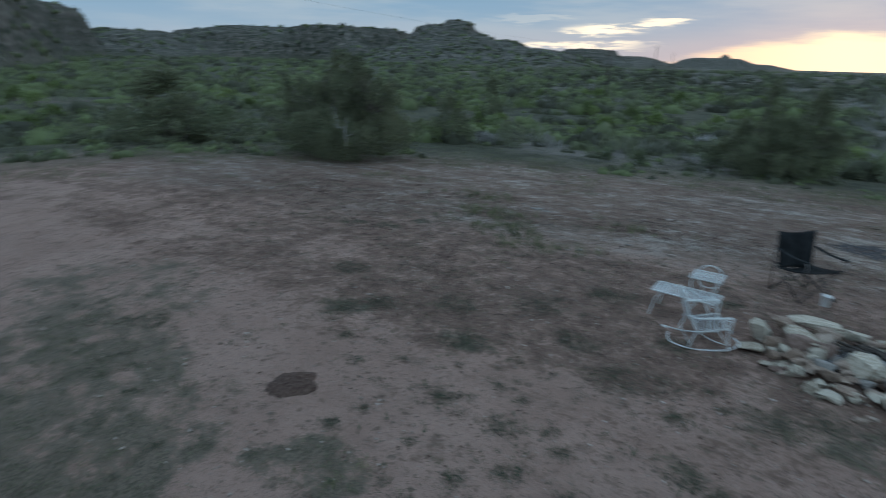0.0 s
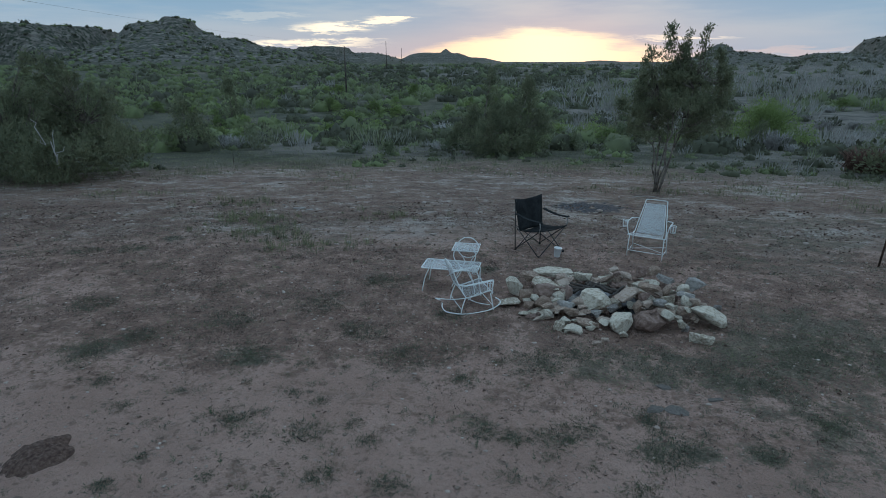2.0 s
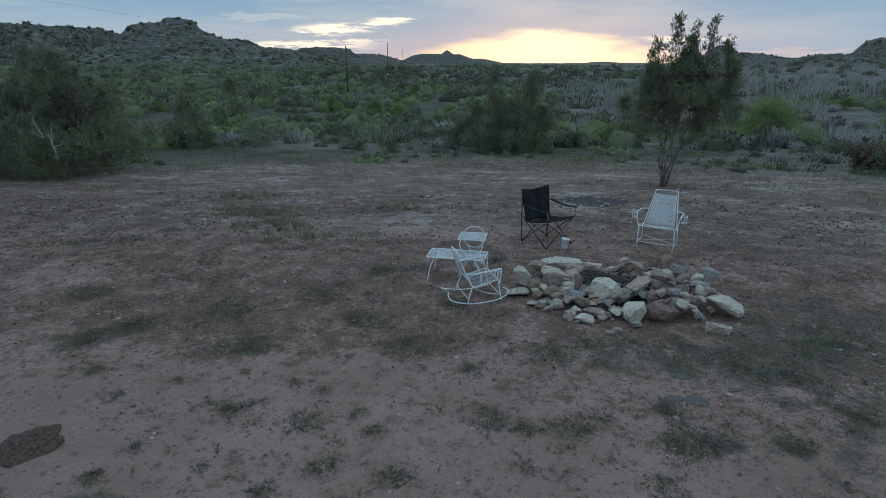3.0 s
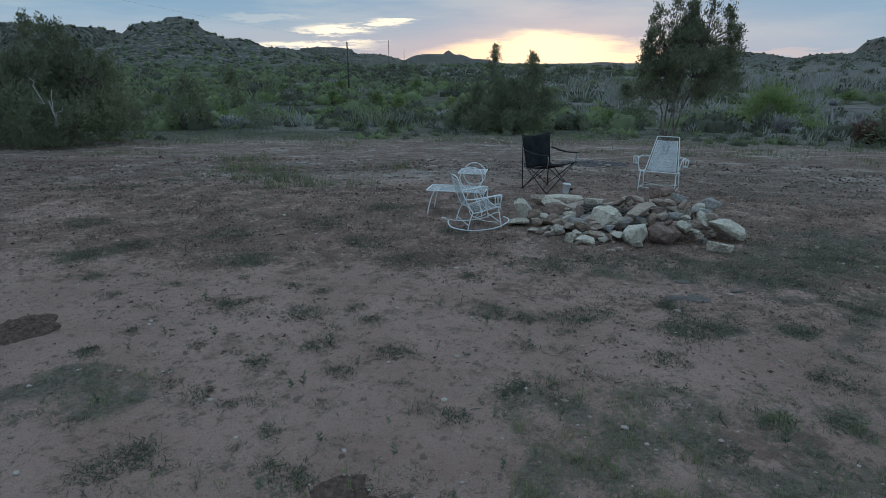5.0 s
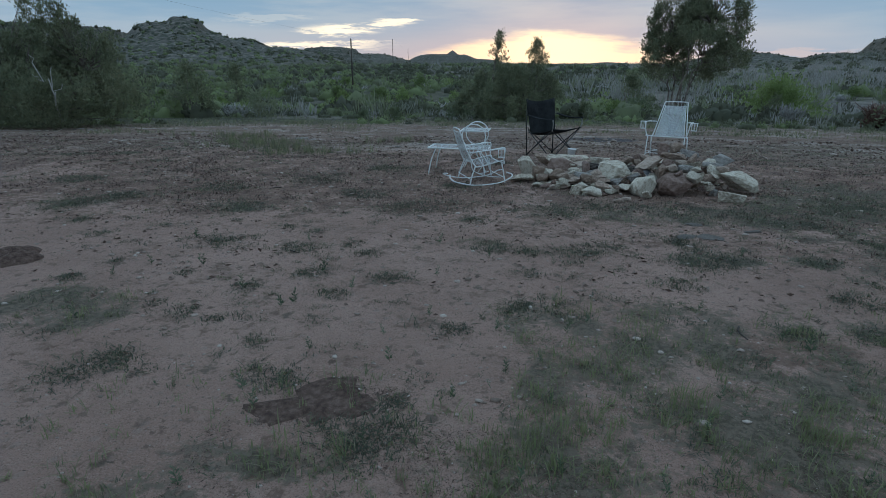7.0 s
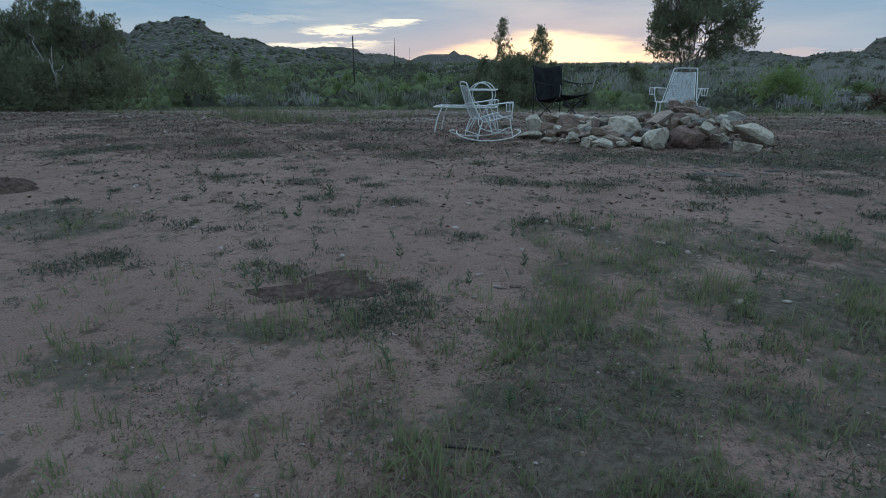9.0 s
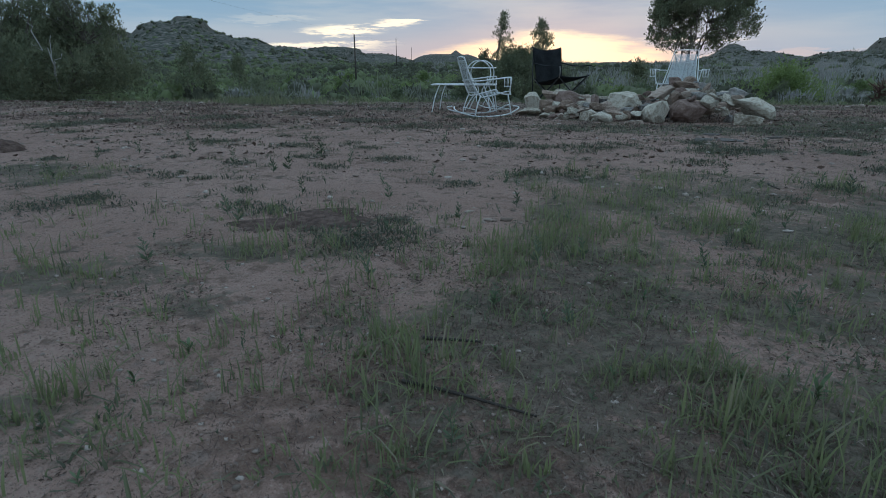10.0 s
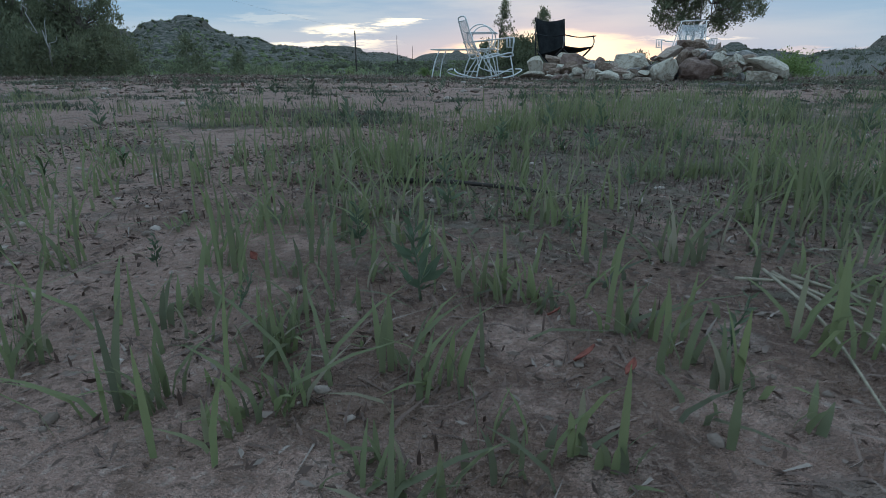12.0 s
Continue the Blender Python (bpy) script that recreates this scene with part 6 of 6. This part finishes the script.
# ---- power line ----
def power_pole(x, y, tall):
    z = at(x, y)
    root = thing("utility_pole", "weathered wooden utility pole standing in the brush", "pole", pose(x, y, z - 0.3), group="power line")
    s = Shape()
    s.tube([(0, 0, 0), (0, 0, tall * 0.5), (0, 0, tall)], [0.17, 0.15, 0.12], 10)
    mast = part("pole", s, POLE_WOOD, root)
    s = Shape()
    s.lathe([(0.03, 0), (0.06, 0.03), (0.04, 0.08), (0.055, 0.12), (0.02, 0.16)], 10, (0, 0, tall))
    part("insulator", s, GREY_STEEL, mast)
    return Vector((x, y, z - 0.3 + tall + 0.14))


def build_power_line():
    tops = []
    for bearing, dist, ztop in ((-13.4, 118, 6.1), (-9.5, 280, 12.3), (-8.05, 470, 13.2)):
        x, y = dist * math.sin(radians(bearing)), dist * math.cos(radians(bearing))
        tops.append(power_pole(x, y, ztop - at(x, y) + 0.3))
    before = Vector((-24.0, -40.0, 9.0))
    line = [before] + tops
    for a, b in zip(line, line[1:]):
        s = Shape()
        n = 24
        s.tube([a.lerp(b, k / n) - Vector((0, 0, 1.2 * math.sin(math.pi * k / n))) for k in range(n + 1)], 0.0045, 4)
        tagged(part("power_wire", s, DARK_STEEL), "thin dark overhead wire sagging between poles", "wire")


build_power_line()


# ---- clutter on the soil ----
def build_clutter():
    def mound(x, y, rx, ry, h, turn, label, ragged=0.65):
        root = thing("litter_mound", label, "mound", pose(x, y, at(x, y), 0, 0, turn))
        s = Shape()

        def top(u, v):
            a = 2 * math.pi * u
            edge = 1 + ragged * noise.noise(Vector((math.cos(a) * 1.6, math.sin(a) * 1.6, x))) + ragged * 0.45 * noise.noise(Vector((math.cos(a) * 6, math.sin(a) * 6, y)))
            p, q = v * edge * rx * math.cos(a), v * edge * ry * math.sin(a)
            lump = 0.35 * h * noise.noise(Vector((p * 16, q * 30, x))) + 0.2 * h * noise.noise(Vector((p * 50, q * 90, y)))
            return (p, q, (h + lump) * (1 - v ** 3) - 0.014 * v ** 3)
        s.sheet(top, 40, 12, 0.002)
        part("crust", s, MOUND, root)

    mound(-0.54, 2.04, 0.33, 0.19, 0.010, 22, "flat dark brown patch of packed dung and litter")
    mound(-3.66, 3.78, 0.26, 0.29, 0.075, 10, "low dark brown heap of dried dung on bare soil", 0.3)
    flat = surface("dark_slab", [(0.10, 0.085, 0.075), (0.17, 0.145, 0.13)], 6.0, 0.95, 0.5, 40.0)
    for x, y, sx, sy, turn in ((1.97, 4.93, 0.13, 0.10, 20), (2.19, 5.33, 0.10, 0.07, -10), (2.20, 4.90, 0.14, 0.10, -15), (2.66, 5.12, 0.11, 0.05, 5)):
        me = stone_mesh("flat_stone", int(x * 100), flat, 4)
        ob = new("flat_stone", me)
        ob.matrix_basis = pose(x, y, at(x, y) + 0.008, 0, 0, turn) @ Matrix.Diagonal((sx, sy, 0.014, 1))
        tagged(ob, "thin dark flat slab of stone on soil", "stone", "flat stones")

    def stick(pts, r, mat_, name, label, cat):
        pts = [(x, y, at(x, y) + z) for x, y, z in pts]
        s = Shape()
        line = bow(pts, 5)
        s.tube(line, [r * (1 - 0.6 * i / len(line)) for i in range(len(line))], 6)
        tagged(part(name, s, mat_), label, cat)

    stick([(0.0, 0.83, 0.004), (0.12, 0.78, 0.007), (0.27, 0.72, 0.005)], 0.0048, STICK, "stick", "dark dry stick lying on the soil", "stick")
    stick([(0.02, 1.02, 0.004), (0.16, 1.0, 0.01)], 0.005, STICK, "stick", "short thin dark stick on the soil", "stick")
    stick([(4.57, 16.24, 0.02), (4.97, 16.39, 0.04), (5.32, 16.34, 0.02)], 0.010, DEADWOOD, "stick", "grey dead branch below the tree", "stick")
    stick([(-12.47, 16.27, 0.03), (-12.07, 16.07, 0.08), (-11.67, 16.17, 0.03)], 0.013, DEADWOOD, "stick", "bleached dead branch under the bush", "stick")
    stick([(-10.58, 23.50, 0.0), (-10.58, 23.50, 0.2), (-10.57, 23.50, 0.48)], 0.012, RUST, "stake", "thin rusty stake standing in the soil", "stake")
    for x0, y0, x1, y1 in ((0.40, 0.385, 0.385, 0.20), (0.405, 0.38, 0.42, 0.19), (0.40, 0.375, 0.455, 0.225), (0.37, 0.365, 0.47, 0.36), (0.415, 0.37, 0.49, 0.24)):
        stick([(x0, y0, 0.016), ((x0 + x1) / 2 + 0.006, (y0 + y1) / 2, 0.012), (x1, y1, 0.003)], 0.0015, STRAW, "straw", "bleached dry grass stalk on the soil", "straw")
    for x, y, s in ((0.225, 0.315, 0.007), (0.24, 0.25, 0.009), (0.265, 0.235, 0.007), (-0.05, 0.42, 0.007)):
        leaf_shape = Shape()
        leaf_shape.sheet(lambda u, v: ((u - 0.5) * 2 * s, (v - 0.5) * s * 1.1 * math.sin(math.pi * max(0.04, min(0.96, u))), 0.006 + 0.5 * s * (u - 0.5) ** 2 + 0.3 * s * abs(v - 0.5)), 6, 4, 0.0006)
        ob = part("dead_leaf", leaf_shape, RED_LEAF)
        ob.matrix_basis = pose(x, y, at(x, y), 30, 20, x * 900)
        tagged(ob, "small curled dry red leaf on the soil", "leaf", "dry red leaves")
    for k in range(46):
        x, y = rng.uniform(-7, 6), rng.uniform(2.5, 18)
        a, ln = rng.uniform(0, 6.28), rng.uniform(0.05, 0.22)
        stick([(x, y, 0.005), (x + ln * 0.5 * math.cos(a), y + ln * 0.5 * math.sin(a), 0.012), (x + ln * math.cos(a + 0.3), y + ln * math.sin(a + 0.3), 0.005)], 0.006, STICK if k % 9 else DEADWOOD, "twig", "short dry twig on the clearing", "twig")
    gs = [stone_mesh("rock", 300 + k, (STONE_GREY, STONE_TAN, STONE_GREY)[k % 3], 5) for k in range(6)]
    for k in range(70):
        x, y = rng.uniform(-12, 14), 9.5 + 15 * rng.uniform() ** 0.7
        s = rng.uniform(0.025, 0.075)
        ob = new("rock", gs[k % 6])
        ob.matrix_basis = pose(x, y, at(x, y) + s * 0.15, 0, 0, rng.uniform(0, 360)) @ Matrix.Diagonal((s * 1.3, s, s * 0.5, 1))
        tagged(ob, "small loose pale rock on the clearing", "rock", "loose rocks")
    for x, y, s in ((-4.55, 13.8, 0.22), (-4.25, 13.7, 0.13)):
        ob = new("rock", gs[0])
        ob.matrix_basis = pose(x, y, at(x, y), 0, 0, 20) @ Matrix.Diagonal((s, s * 0.6, s * 0.22, 1))
        tagged(ob, "flat white rock flush with the soil", "rock", "loose rocks")


MOUND = surface("packed_dung", [(0.072, 0.042, 0.033), (0.125, 0.076, 0.060), (0.185, 0.122, 0.098)], 30.0, 0.97, 0.9, 160.0)
build_clutter()
